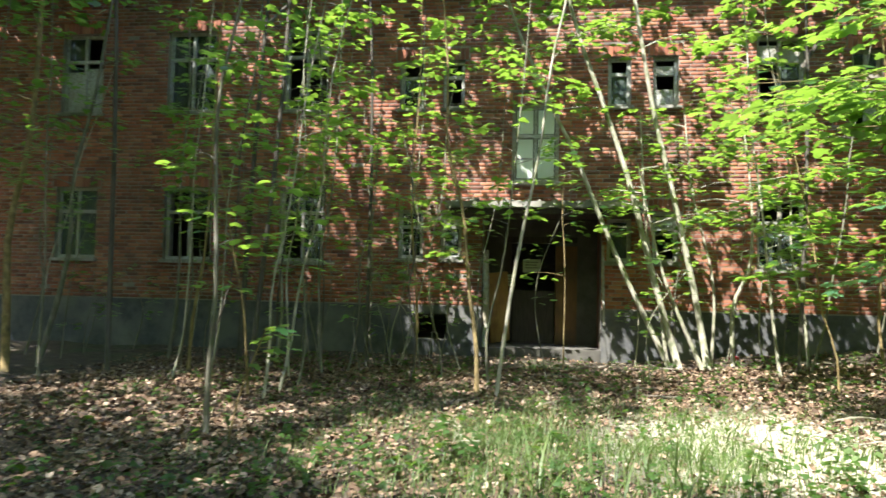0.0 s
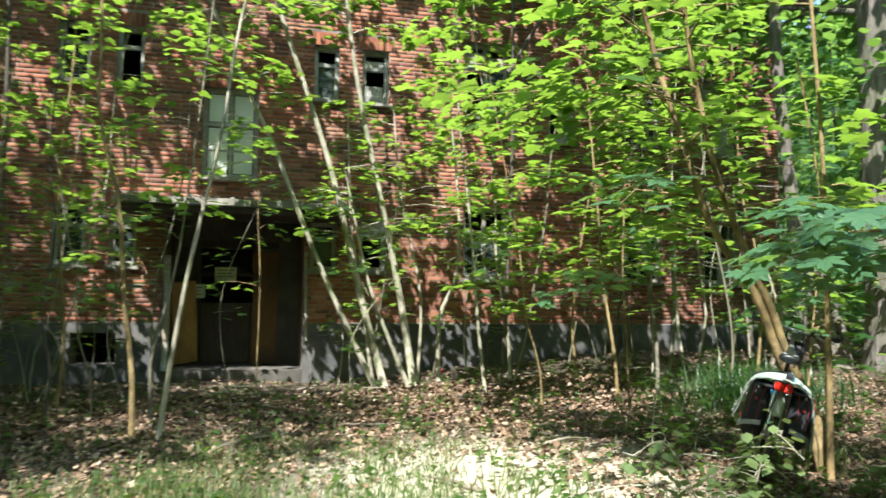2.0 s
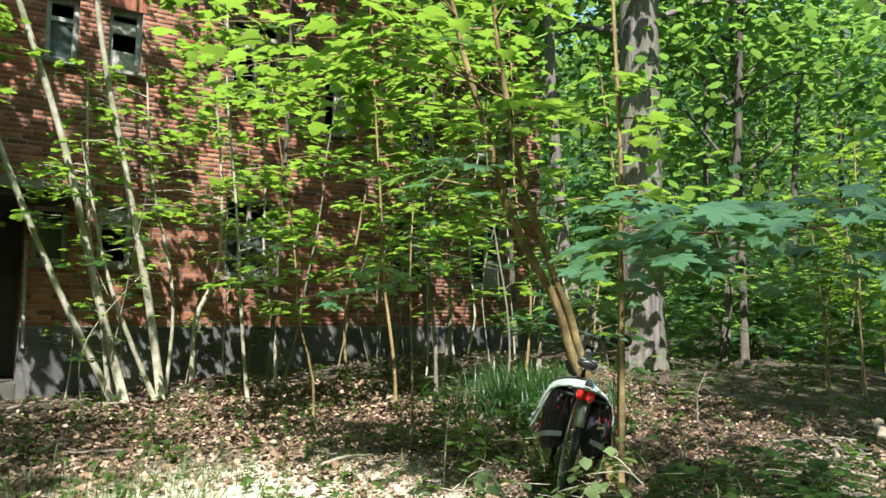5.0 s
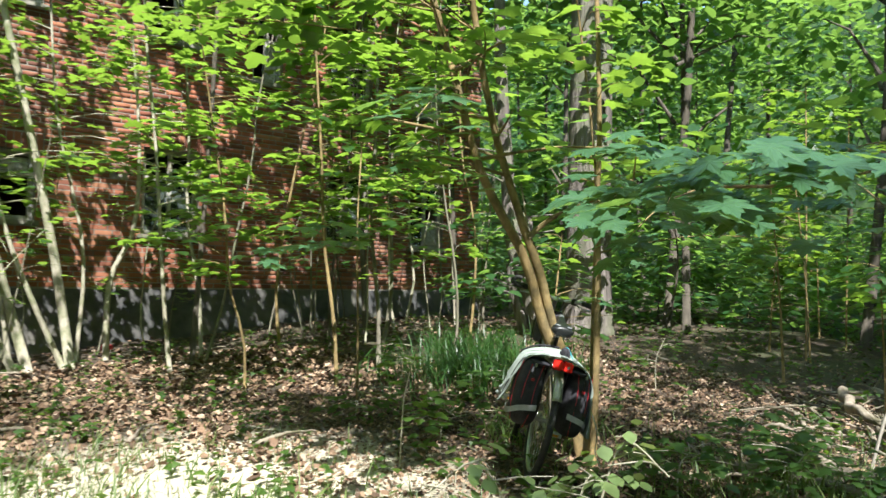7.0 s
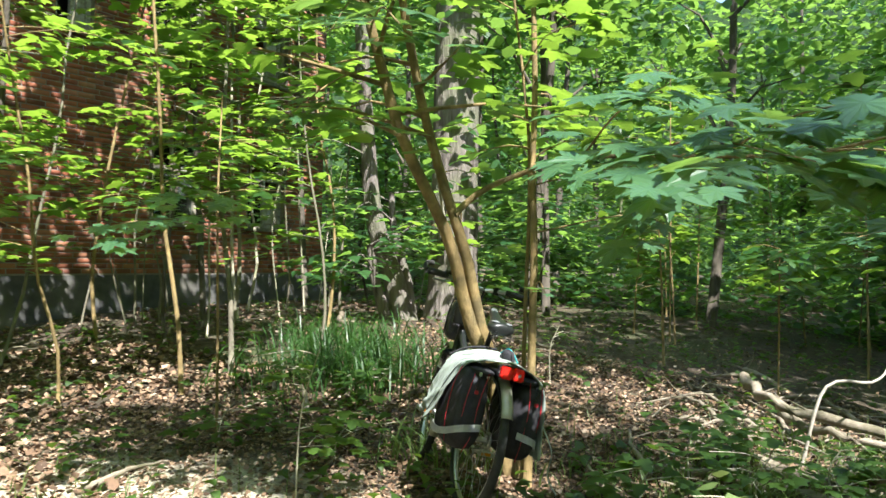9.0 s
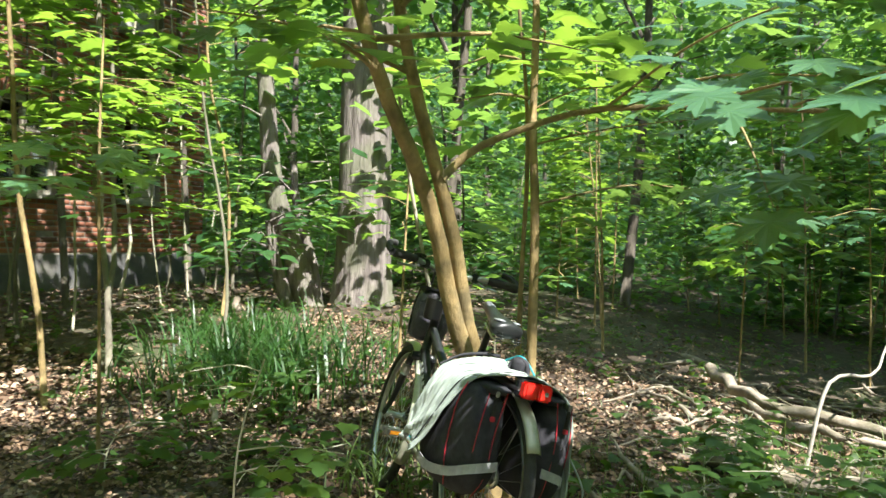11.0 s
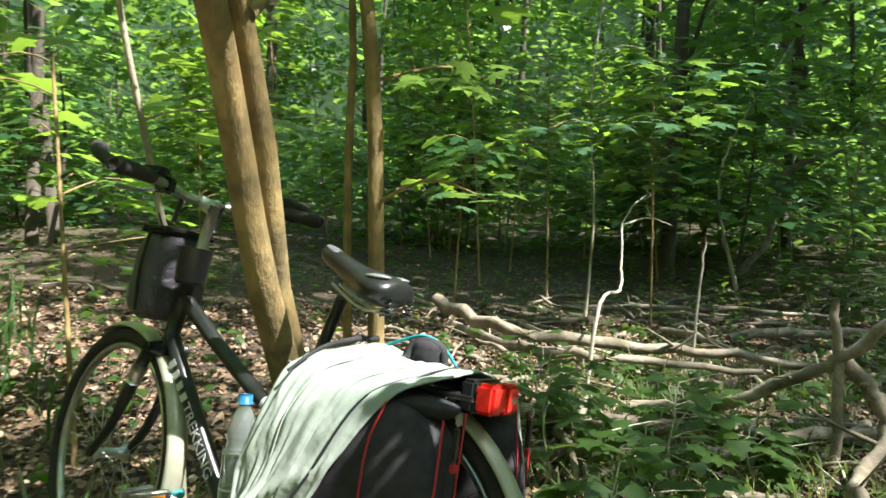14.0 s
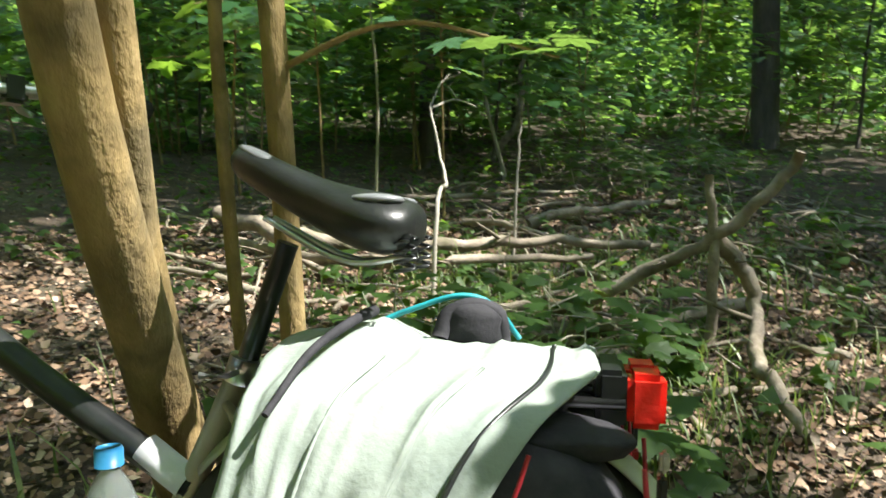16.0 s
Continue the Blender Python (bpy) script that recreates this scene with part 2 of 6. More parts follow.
def tube(name, points, radii, mat, parent=None, sides=8, rough=0.0, seed=0, label="", smooth=True):
    v, f = tube_data(points, radii, sides, rough, seed)
    return mesh_object(name, v, f, mat, parent, smooth, label)


def joined(pieces):
    """Joins (verts, faces) lists."""
    verts, faces = [], []
    for v, f in pieces:
        o = len(verts)
        verts += list(v)
        faces += [tuple(i + o for i in q) for q in f]
    return verts, faces


def taper(a, b, n, power=1.0):
    return [a + (b - a) * (i / (n - 1)) ** power for i in range(n)]


# leaf outlines: tip along +x, upper side +z, unit length
def lobed_leaf():
    pts = [(0.0, 0.0), (0.02, 0.22), (-0.08, 0.42), (0.22, 0.36), (0.38, 0.58), (0.52, 0.26), (0.78, 0.24), (1.0, 0.0)]
    ring = pts + [(x, -y) for x, y in pts[-2:0:-1]]
    v = [(0.36, 0.0, 0.0)] + [(x, y, -0.28 * y * y - 0.16 * (x - 0.36) ** 2) for x, y in ring]
    n = len(ring)
    return np.array(v) - np.array([0.0, 0, 0]), np.array([(0, 1 + i, 1 + (i + 1) % n) for i in range(n)])


def simple_leaf():
    v = [(0, 0, 0), (0.3, 0.4, -0.06), (0.62, 0.34, -0.08), (1.0, 0, -0.14), (0.62, -0.34, -0.08), (0.3, -0.4, -0.06)]
    return np.array(v), np.array([(0, 1, 2), (0, 2, 3), (0, 3, 4), (0, 4, 5)])


def curled_leaf():
    v = [(0, 0, 0), (0.25, 0.44, 0.20), (0.66, 0.33, 0.10), (1.0, 0.06, 0.22), (0.66, -0.34, 0.16), (0.3, -0.42, 0.06)]
    return np.array(v), np.array([(0, 1, 2), (0, 2, 3), (0, 3, 4), (0, 4, 5)])


def five_leaf():
    v = [(0.3, 0, 0.03), (0, 0.1, 0), (0.1, 0.5, -0.07), (0.45, 0.30, -0.03), (1.0, 0, -0.12), (0.45, -0.30, -0.03), (0.1, -0.5, -0.07), (0, -0.1, 0)]
    return np.array(v), np.array([(0, i, i + 1) for i in range(1, 7)] + [(0, 7, 1)])


LOBED, SIMPLE, FIVE, CURLED = lobed_leaf(), simple_leaf(), five_leaf(), curled_leaf()


def leaves_data(pos, heading, tilt, roll, size, shape):
    """Many leaves: place, compass heading of the tip, droop and roll in radians, size in metres."""
    tv, tf = shape
    pos, heading, tilt, roll, size = [np.asarray(a, dtype=float) for a in (pos, heading, tilt, roll, size)]
    n = len(pos)
    ch, sh, ct, st = np.cos(heading), np.sin(heading), np.cos(tilt), np.sin(tilt)
    X = np.stack([ch * ct, sh * ct, -st], 1)
    S = np.stack([-sh, ch, np.zeros(n)], 1)
    Z = np.cross(X, S)
    cr, sr = np.cos(roll)[:, None], np.sin(roll)[:, None]
    S, Z = S * cr + Z * sr, Z * cr - S * sr
    v = pos[:, None, :] + size[:, None, None] * (tv[None, :, 0, None] * X[:, None, :] + tv[None, :, 1, None] * S[:, None, :] + tv[None, :, 2, None] * Z[:, None, :])
    f = tf[None] + (np.arange(n) * len(tv))[:, None, None]
    return v.reshape(-1, 3), f.reshape(-1, 3)


def smooth01(a):
    a = np.clip(a, 0, 1)
    return a * a * (3 - 2 * a)


def ground_z(x, y):
    """Height of the forest floor: it rises towards the back."""
    x, y = np.asarray(x, dtype=float), np.asarray(y, dtype=float)
    z = -0.10 + 0.12 * smooth01((x - 0.5) / 2.5) + 0.40 * smooth01((x - 1.5) / 6) * smooth01(y / 6) * (1 - 0.5 * smooth01((y - 8) / 8))
    z = z + 0.035 * np.sin(1.3 * x + 0.6 * y) * np.sin(0.9 * y - 0.5 * x + 1) + 0.015 * np.sin(3.1 * x + 1) * np.sin(2.7 * y)
    level = np.exp(-((x - 3.3) ** 2 + (y - 2.95) ** 2) / 0.7)
    return z * (1 - level) + 0.07 * level


def gz(x, y):
    return float(ground_z(x, y))


# ---------------------------------------------------------------- ground
def build_ground():
    far = np.array([18, 24, 32, 45, 65, 100, 180, 400, 1200.0])
    ax = np.concatenate([-far[::-1] + 1, np.arange(-14, 15.01, 0.16), far + 1])
    ay = np.concatenate([-far[::-1], np.arange(-10, 12.01, 0.16), far])
    gx, gy = np.meshgrid(ax, ay, indexing="ij")
    h = ground_z(gx, gy)
    rnd = np.random.RandomState(5)
    near = (np.abs(gx) < 15) & (np.abs(gy) < 12.5)
    h = h + near * rnd.normal(0, 0.007, h.shape)
    v = np.stack([gx, gy, h], -1).reshape(-1, 3)
    nx, ny = len(ax), len(ay)
    i, j = np.meshgrid(np.arange(nx - 1), np.arange(ny - 1), indexing="ij")
    a = (i * ny + j).ravel()
    f = np.stack([a, a + ny, a + ny + 1, a + 1], 1)
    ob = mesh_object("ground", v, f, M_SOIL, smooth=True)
    tagged(ob, "brown uneven forest floor of soil and rotting leaves", "ground", kind="structure")


build_ground()

# ---------------------------------------------------------------- the brick building
WALL_Y, X0, X1, Z_TOP = 11.03, -15.5, 10.15, 7.75
LOW, UP = 1.72, 4.86
#        x0      x1     z0    z1   kind
WINDOWS = [
    (-13.72, -12.78, LOW, 3.25, "tall"), (-11.22, -10.27, LOW, 3.25, "tall"), (-8.72, -7.66, LOW, 3.25, "tall"), (-6.17, -5.23, LOW, 3.25, "tall"),
    (-3.66, -3.16, LOW + 0.1, 2.80, "slim"), (-2.80, -2.38, LOW + 0.1, 2.80, "slim"), (0.46, 0.92, LOW + 0.1, 2.66, "slim"), (1.32, 1.80, LOW + 0.1, 2.80, "slim"),
    (3.24, 4.12, LOW, 3.05, "tall"), (6.46, 7.36, LOW, 3.05, "tall"), (8.34, 9.18, LOW, 3.05, "tall"),
    (-13.72, -12.78, UP, 6.60, "tall"), (-11.22, -10.25, UP, 6.60, "tall"), (-8.76, -7.68, UP, 6.60, "tall"), (-6.16, -5.21, UP, 6.60, "tall"),
    (-3.69, -3.20, UP, 5.85, "slim"), (-2.80, -2.37, UP, 5.85, "slim"), (-1.40, -0.48, 3.37, 4.92, "stair"), (0.46, 0.90, UP, 5.85, "slim"), (1.32, 1.80, UP, 5.85, "slim"),
    (3.24, 4.12, UP - 0.1, 6.2, "tall"), (4.95, 5.50, UP - 0.45, 5.9, "tall"), (6.46, 7.36, UP - 0.45, 5.9, "tall"), (8.34, 9.18, UP - 0.5, 5.9, "tall"),
]
PORCH = (-1.95, 0.36, 0.02, 2.72)
CELLAR = (-3.30, -2.62, 0.22, 0.72)
HOLES = [w[:4] for w in WINDOWS] + [PORCH, CELLAR]


def pierced_wall(x0, x1, z0, z1, y0, y1, holes):
    """A wall with openings that go through it."""
    xs = sorted({x0, x1, *[v for h in holes for v in h[:2] if x0 < v < x1]})
    zs = sorted({z0, z1, *[v for h in holes for v in h[2:4] if z0 < v < z1]})
    solid = [[not any(h[0] < (a + b) / 2 < h[1] and h[2] < (c + d) / 2 < h[3] for h in holes) for c, d in zip(zs, zs[1:])] for a, b in zip(xs, xs[1:])]
    verts, faces = [], []

    def quad(*p):
        faces.append(tuple(range(len(verts), len(verts) + 4)))
        verts.extend(p)
    nx, nz = len(xs) - 1, len(zs) - 1
    for i in range(nx):
        for k in range(nz):
            if not solid[i][k]:
                continue
            a, b, c, d = xs[i], xs[i + 1], zs[k], zs[k + 1]
            quad((a, y0, c), (b, y0, c), (b, y0, d), (a, y0, d))
            quad((b, y1, c), (a, y1, c), (a, y1, d), (b, y1, d))
            if i == 0 or not solid[i - 1][k]:
                quad((a, y1, c), (a, y0, c), (a, y0, d), (a, y1, d))
            if i == nx - 1 or not solid[i + 1][k]:
                quad((b, y0, c), (b, y1, c), (b, y1, d), (b, y0, d))
            if k == 0 or not solid[i][k - 1]:
                quad((a, y1, c), (b, y1, c), (b, y0, c), (a, y0, c))
            if k == nz - 1 or not solid[i][k + 1]:
                quad((a, y0, d), (b, y0, d), (b, y1, d), (a, y1, d))
    return verts, faces


house = new("house")
house.location = (0, 0, 0)
tagged(house, "derelict two-storey red brick building with broken windows", "building")


def build_shell():
    v, f = pierced_wall(X0, X1, -0.6, Z_TOP, WALL_Y, WALL_Y + 0.42, HOLES)
    wall = mesh_object("front_wall", v, f, M_MORTAR, house, label="weathered red brick wall with pale mortar joints")
    depth = 10.5
    for name, lo, hi in (("side_wall", (X1 - 0.4, WALL_Y + 0.42, -0.6), (X1, WALL_Y + depth, Z_TOP)), ("side_wall", (X0, WALL_Y + 0.42, -0.6), (X0 + 0.4, WALL_Y + depth, Z_TOP)),
                         ("back_wall", (X0, WALL_Y + depth, -0.6), (X1, WALL_Y + depth + 0.4, Z_TOP)), ("inner_wall", (X0 + 0.4, WALL_Y + 4.2, -0.4), (X1 - 0.4, WALL_Y + 4.35, Z_TOP)),
                         ("storey_floor", (X0 + 0.4, WALL_Y + 0.42, 4.0), (-1.9, WALL_Y + 4.2, 4.2)), ("storey_floor", (0.2, WALL_Y + 0.42, 4.0), (X1 - 0.4, WALL_Y + 4.2, 4.2)),
                         ("ground_floor", (X0 + 0.4, WALL_Y + 0.42, -0.1), (X1 - 0.4, WALL_Y + 4.2, 0.06)), ("attic_floor", (X0 + 0.4, WALL_Y + 0.42, Z_TOP - 0.5), (X1 - 0.4, WALL_Y + depth, Z_TOP - 0.2))):
        part(name, box(lo, hi), M_PLASTER if "wall" not in name or name == "inner_wall" else M_BRICK, house)
    # hipped roof
    e, y0, y1, zr = 0.5, WALL_Y - 0.5, WALL_Y + depth + 0.9, Z_TOP + 4.2
    ym = (y0 + y1) / 2
    v = [(X0 - e, y0, Z_TOP), (X1 + e, y0, Z_TOP), (X1 + e, y1, Z_TOP), (X0 - e, y1, Z_TOP), (X0 + 4, ym, zr), (X1 - 4, ym, zr)]
    v += [(x, y, z - 0.16) for x, y, z in v[:4]]
    mesh_object("roof", v, [(0, 1, 5, 4), (1, 2, 5), (2, 3, 4, 5), (3, 0, 4), (0, 6, 7, 1), (1, 7, 8, 2), (2, 8, 9, 3), (3, 9, 6, 0), (9, 8, 7, 6)], M_ROOF, house)
    # plinth: dark render, set proud of the bricks, open at the porch and the cellar window
    v, f = pierced_wall(X0 - 0.03, X1 + 0.03, -0.6, 0.88, WALL_Y - 0.045, WALL_Y - 0.002, [PORCH, CELLAR])
    mesh_object("plinth", v, f, M_PLINTH, house, label="dark grey rendered plinth with stains")
    return wall


front_wall = build_shell()


def window(x0, x1, z0, z1, kind, seed):
    """A weathered casement: frame, mullion, transom, panes, some of them gone, and a sill."""
    rnd = random.Random(seed)
    e = new("window")
    e.parent = house
    y = WALL_Y + 0.10
    mid, fw = (x0 + x1) / 2, 0.07
    bm = bmesh.new()
    for lo, hi in (((x0, z0), (x0 + fw, z1)), ((x1 - fw, z0), (x1, z1)), ((x0 + fw, z0), (x1 - fw, z0 + fw)), ((x0 + fw, z1 - fw), (x1 - fw, z1))):
        box((lo[0], y, lo[1]), (hi[0], y + 0.08, hi[1]), 0.006, bm)
    part("frame", bm, M_PAINT, e, "flaking pale painted wooden frame")
    zt = z0 + (z1 - z0) * (0.66 if kind != "stair" else 0.60)
    cols = [(x0 + fw, x1 - fw)] if kind == "slim" else [(x0 + fw, mid - 0.03), (mid + 0.03, x1 - fw)]
    part("transom", box((x0 + fw, y - 0.012, zt - 0.035), (x1 - fw, y + 0.07, zt + 0.035), 0.006), M_PAINT, e)
    if len(cols) == 2:
        part("mullion", box((mid - 0.03, y - 0.016, z0 + fw), (mid + 0.03, y + 0.074, z1 - fw), 0.006), M_PAINT, e)
    for a, b in cols:
        for c, d in ((z0 + fw, zt - 0.035), (zt + 0.035, z1 - fw)):
            if kind == "stair":
                h = (d - c) / 2
                for k in range(2 if d - c > 0.6 else 1):
                    q = c + k * h if d - c > 0.6 else c
                    r = q + h if d - c > 0.6 else d
                    part("pane", box((a + 0.02, y + 0.03, q + 0.02), (b - 0.02, y + 0.036, r - 0.02)), M_FROST, e, "dusty whitened glass pane")
                    if k:
                        part("glazing_bar", box((a, y + 0.015, q - 0.018), (b, y + 0.055, q + 0.018), 0.004), M_PAINT, e)
            elif rnd.random() < 0.5:
                pane = part("pane", box((a + 0.004, y + 0.03, c + 0.004), (b - 0.004, y + 0.035, d - 0.004)), M_PANE, e)
                pane.visible_shadow = False
            elif rnd.random() < 0.22:
                part("board", box((a + 0.01, y + 0.03, c + 0.01), (b - 0.01, y + 0.045, c + (d - c) * rnd.uniform(0.5, 0.95)), 0.003), M_PAINT, e, "pale board behind the frame")
    part("sill", box((x0 - 0.06, WALL_Y - 0.09, z0 - 0.07), (x1 + 0.06, y - 0.002, z0 - 0.003), 0.012), M_CONCRETE, e, "stained concrete sill")
    # upright bricks over the opening
    n = max(4, round((x1 - x0 + 0.16) / 0.087))
    wdt = (x1 - x0 + 0.16) / n
    for k in range(n):
        a = x0 - 0.08 + k * wdt
        part("brick", box((a + 0.006, WALL_Y - 0.014, z1 + 0.004), (a + wdt - 0.006, WALL_Y + 0.1, z1 + 0.235 + rnd.uniform(-0.004, 0.004)), 0.0), M_BRICK, e)
    return e


M_FROST = glass_material("whitened_pane", (0.72, 0.76, 0.66), 0.45, 0.08)
for k, w in enumerate(WINDOWS):
    window(*w, seed=k + 3)


def build_porch():
    """The entrance recess with its canopy, inner wall, door, boards and notices."""
    x0, x1, z0, z1 = PORCH
    yi = 12.1
    door = (-1.42, -0.50, 0.10, 2.22)
    v, f = pierced_wall(x0 - 0.2, x1 + 0.2, -0.1, z1 + 0.3, yi, yi + 0.2, [door])
    mesh_object("porch_back_wall", v, f, M_PLASTER, house, label="grimy dark plaster wall at the back of the porch")
    part("porch_side", box((x0 - 0.2, WALL_Y + 0.42, -0.1), (x0 - 0.004, yi, z1 + 0.3)), M_BRICK, house)
    part("porch_side", box((x1 + 0.004, WALL_Y + 0.42, -0.1), (x1 + 0.2, yi, z1 + 0.3)), M_BRICK, house)
    part("porch_ceiling", box((x0 - 0.2, WALL_Y + 0.42, z1 + 0.004), (x1 + 0.2, yi, z1 + 0.2)), M_PLASTER, house)
    part("porch_floor", box((x0 - 0.004, WALL_Y - 0.06, -0.3), (x1 + 0.004, yi, 0.10), 0.015), M_PLASTER, house, "broken concrete porch step strewn with debris")
    # canopy slab with rubble and moss on its front edge
    canopy = new("canopy")
    canopy.parent = house
    bm = box((-2.58, 9.92, 2.74), (1.05, WALL_Y - 0.05, 2.86), 0.012)
    part("slab", bm, M_CONCRETE, canopy, "cracked concrete canopy with a crumbling edge")
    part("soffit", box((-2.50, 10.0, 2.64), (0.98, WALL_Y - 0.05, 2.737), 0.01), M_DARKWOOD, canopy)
    rnd = np.random.RandomState(4)
    for k in range(46):
        x = rnd.uniform(-2.5, 1.0)
        s = rnd.uniform(0.03, 0.09)
        b = bmesh.new()
        bmesh.ops.create_icosphere(b, subdivisions=1, radius=s)
        for q in b.verts:
            q.co *= rnd.uniform(0.7, 1.25)
            q.co.z *= 0.5
        b.transform(pose(x, rnd.uniform(9.95, 10.3), 2.86 + s * 0.3, 0, 0, rnd.uniform(0, 360)))
        part("rubble", b, M_CONCRETE, canopy)
    # door leaf swung inwards, jamb boards, leaning lath
    d = new("front_door")
    d.parent = house
    part("jamb", box((-0.50, yi - 0.05, 0.10), (-0.05, yi - 0.004, 2.16), 0.008), M_BROWNWOOD, d, "brown wooden side board")
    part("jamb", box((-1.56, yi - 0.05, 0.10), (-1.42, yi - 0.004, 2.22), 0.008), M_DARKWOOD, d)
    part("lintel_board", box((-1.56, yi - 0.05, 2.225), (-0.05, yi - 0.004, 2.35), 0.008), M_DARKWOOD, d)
    leaf = part("door_leaf", box((0, 0, 0), (0.48, 0.045, 1.45), 0.006, m=pose(-1.80, 11.75, 0.12, 4, -6, 38)), M_WOOD, d, "wooden door leaf hanging askew, painted sunlit yellow")
    part("panel", box((-1.40, yi + 0.06, 0.12), (-0.52, yi + 0.10, 1.22), 0.006), M_DARKWOOD, d, "dark boarded lower door panel")
    part("lath", box((0, 0, 0), (0.045, 0.03, 1.55), 0.004, m=pose(0.39, 10.93, 0.58, -3, -1, 0)), M_PAINT, d, "thin pale lath leaning on the wall")
    for k, (a, b, c, e) in enumerate(((-1.18, -0.80, 1.60, 1.88), (-1.67, -1.33, 1.30, 1.55))):
        n = new("notice")
        n.location = (0, 0, 0)
        tagged(n, "yellowed rectangular notice board beside the dark door", "sign", "door notices")
        yk = yi + 0.045 if k == 0 else yi - 0.07
        part("plate", box((a, yk, c), (b, yk + 0.015, e), 0.003), M_NOTICE, n)
        for r in range(3):
            part("writing", box((a + 0.05, yk - 0.003, e - 0.07 - r * 0.06), (b - 0.05 - 0.04 * (r % 2), yk - 0.0005, e - 0.05 - r * 0.06)), M_INK, n)
        if k == 0:
            part("batten", box((a - 0.26, yk + 0.016, c + 0.11), (b + 0.32, yk + 0.045, c + 0.17), 0.003), M_DARKWOOD, n)
    # peeling post at the corner of the recess
    tube("corner_post", spline([(-1.87, 10.98, 0.1), (-1.86, 10.98, 1.0), (-1.88, 10.98, 2.0)], 8), 0.06, M_PAINT, house, 10, 0.15, 3, "peeling white corner post")


build_porch()


def brick_rows(xa, xb, za, zb, holes, seed):
    """Places of the bricks in running bond between the openings: x0, x1, z0, z1, how far proud."""
    rnd = random.Random(seed)
    course, length = 0.077, 0.252
    out = []
    for r in range(int((zb - za) / course)):
        z = za + r * course
        x = xa - (length / 2 if r % 2 else 0) - (0.06 if r % 4 == 2 else 0)
        while x < xb:
            a, b = max(x, xa) + 0.005, min(x + length, xb) - 0.005
            x += length
            spans = [(a, b)]
            for h in holes:
                if h[2] - 0.02 < z + course / 2 < h[3] + 0.02:
                    cut = []
                    for p, q in spans:
                        if q <= h[0] or p >= h[1]:
                            cut.append((p, q))
                        else:
                            cut += [(p, h[0] - 0.002)] * (p < h[0] - 0.03) + [(h[1] + 0.002, q)] * (q > h[1] + 0.03)
                    spans = cut
            for p, q in spans:
                if q - p > 0.03 and rnd.random() > 0.004:
                    out.append((p, q, z + 0.005, z + course - 0.006, rnd.uniform(0.002, 0.005)))
    return out


def build_bricks():
    holes = HOLES + [(w[0] - 0.09, w[1] + 0.09, w[3], w[3] + 0.24) for w in WINDOWS]
    rows = brick_rows(X0, X1, 0.90, Z_TOP - 0.02, holes, 8)
    near = [r for r in rows if 1.05 < r[0] < 4.6 and 0.9 < r[2] < 2.4]
    chosen = set(near[:300])
    rest = np.array([r for r in rows if r not in chosen])
    a, b, c, d, p = rest.T
    y0, y1 = WALL_Y - p, np.full(len(a), WALL_Y + 0.004)
    e = 0.003
    corners = [(a, y1, c), (b, y1, c), (b, y1, d), (a, y1, d), (a + e, y0, c + e), (b - e, y0, c + e), (b - e, y0, d - e), (a + e, y0, d - e)]
    v = np.stack([np.stack(q, 1) for q in corners], 1).reshape(-1, 3)
    t = np.array([(4, 5, 6, 7), (0, 1, 5, 4), (1, 2, 6, 5), (2, 3, 7, 6), (3, 0, 4, 7)])
    f = (t[None] + (np.arange(len(a)) * 8)[:, None, None]).reshape(-1, 4)
    tagged(mesh_object("brickwork", v, f, M_BRICK, house), kind="stuff")
    shapes = {}
    for q in sorted(chosen):
        key = round(q[1] - q[0], 2)
        if key not in shapes:
            w, h = key / 2, 0.033
            vv = [(-w, 0.012, -h), (w, 0.012, -h), (w, 0.012, h), (-w, 0.012, h), (-w + e, 0, -h + e), (w - e, 0, -h + e), (w - e, 0, h - e), (-w + e, 0, h - e)]
            me = bpy.data.meshes.new("brick")
            me.from_pydata(vv, [], [tuple(x) for x in t])
            me.materials.append(M_BRICK)
            shapes[key] = me
        ob = new("brick", shapes[key])
        ob.parent = front_wall
        ob.location = ((q[0] + q[1]) / 2, WALL_Y - q[4], (q[2] + q[3]) / 2)


build_bricks()

# ---------------------------------------------------------------- woody plants
def crown_leaves(lines, per, spread, size, rnd, droop=0.12, flat=0.05):
    """Leaves in flat layers round branch lines: (points) each. Returns place, heading, tilt, roll, size."""
    pos, head, tilt, roll, siz = [], [], [], [], []
    for line in lines:
        p = np.array([tuple(q) for q in line])
        n = max(3, int(per * (0.6 + 0.8 * rnd.rand())))
        u = rnd.uniform(0.2, 1.0, n) ** 0.8 * (len(p) - 1)
        k = np.minimum(u.astype(int), len(p) - 2)
        at = p[k] + (p[k + 1] - p[k]) * (u - k)[:, None]
        way = p[-1] - p[0]
        az = math.atan2(way[1], way[0])
        side = rnd.choice([-1.0, 1.0], n)
        off = rnd.uniform(0.02, spread, n) * side
        at = at + np.stack([-math.sin(az) * off, math.cos(az) * off, rnd.normal(0, flat, n) - 0.25 * np.abs(off)], 1)
        pos.append(at)
        head.append(az + side * rnd.uniform(0.2, 1.5, n))
        tilt.append(rnd.normal(droop, 0.16, n))
        roll.append(rnd.normal(0, 0.17, n))
        siz.append(size * rnd.uniform(0.6, 1.25, n))
    return [np.concatenate(a) for a in (pos, head, tilt, roll, siz)]


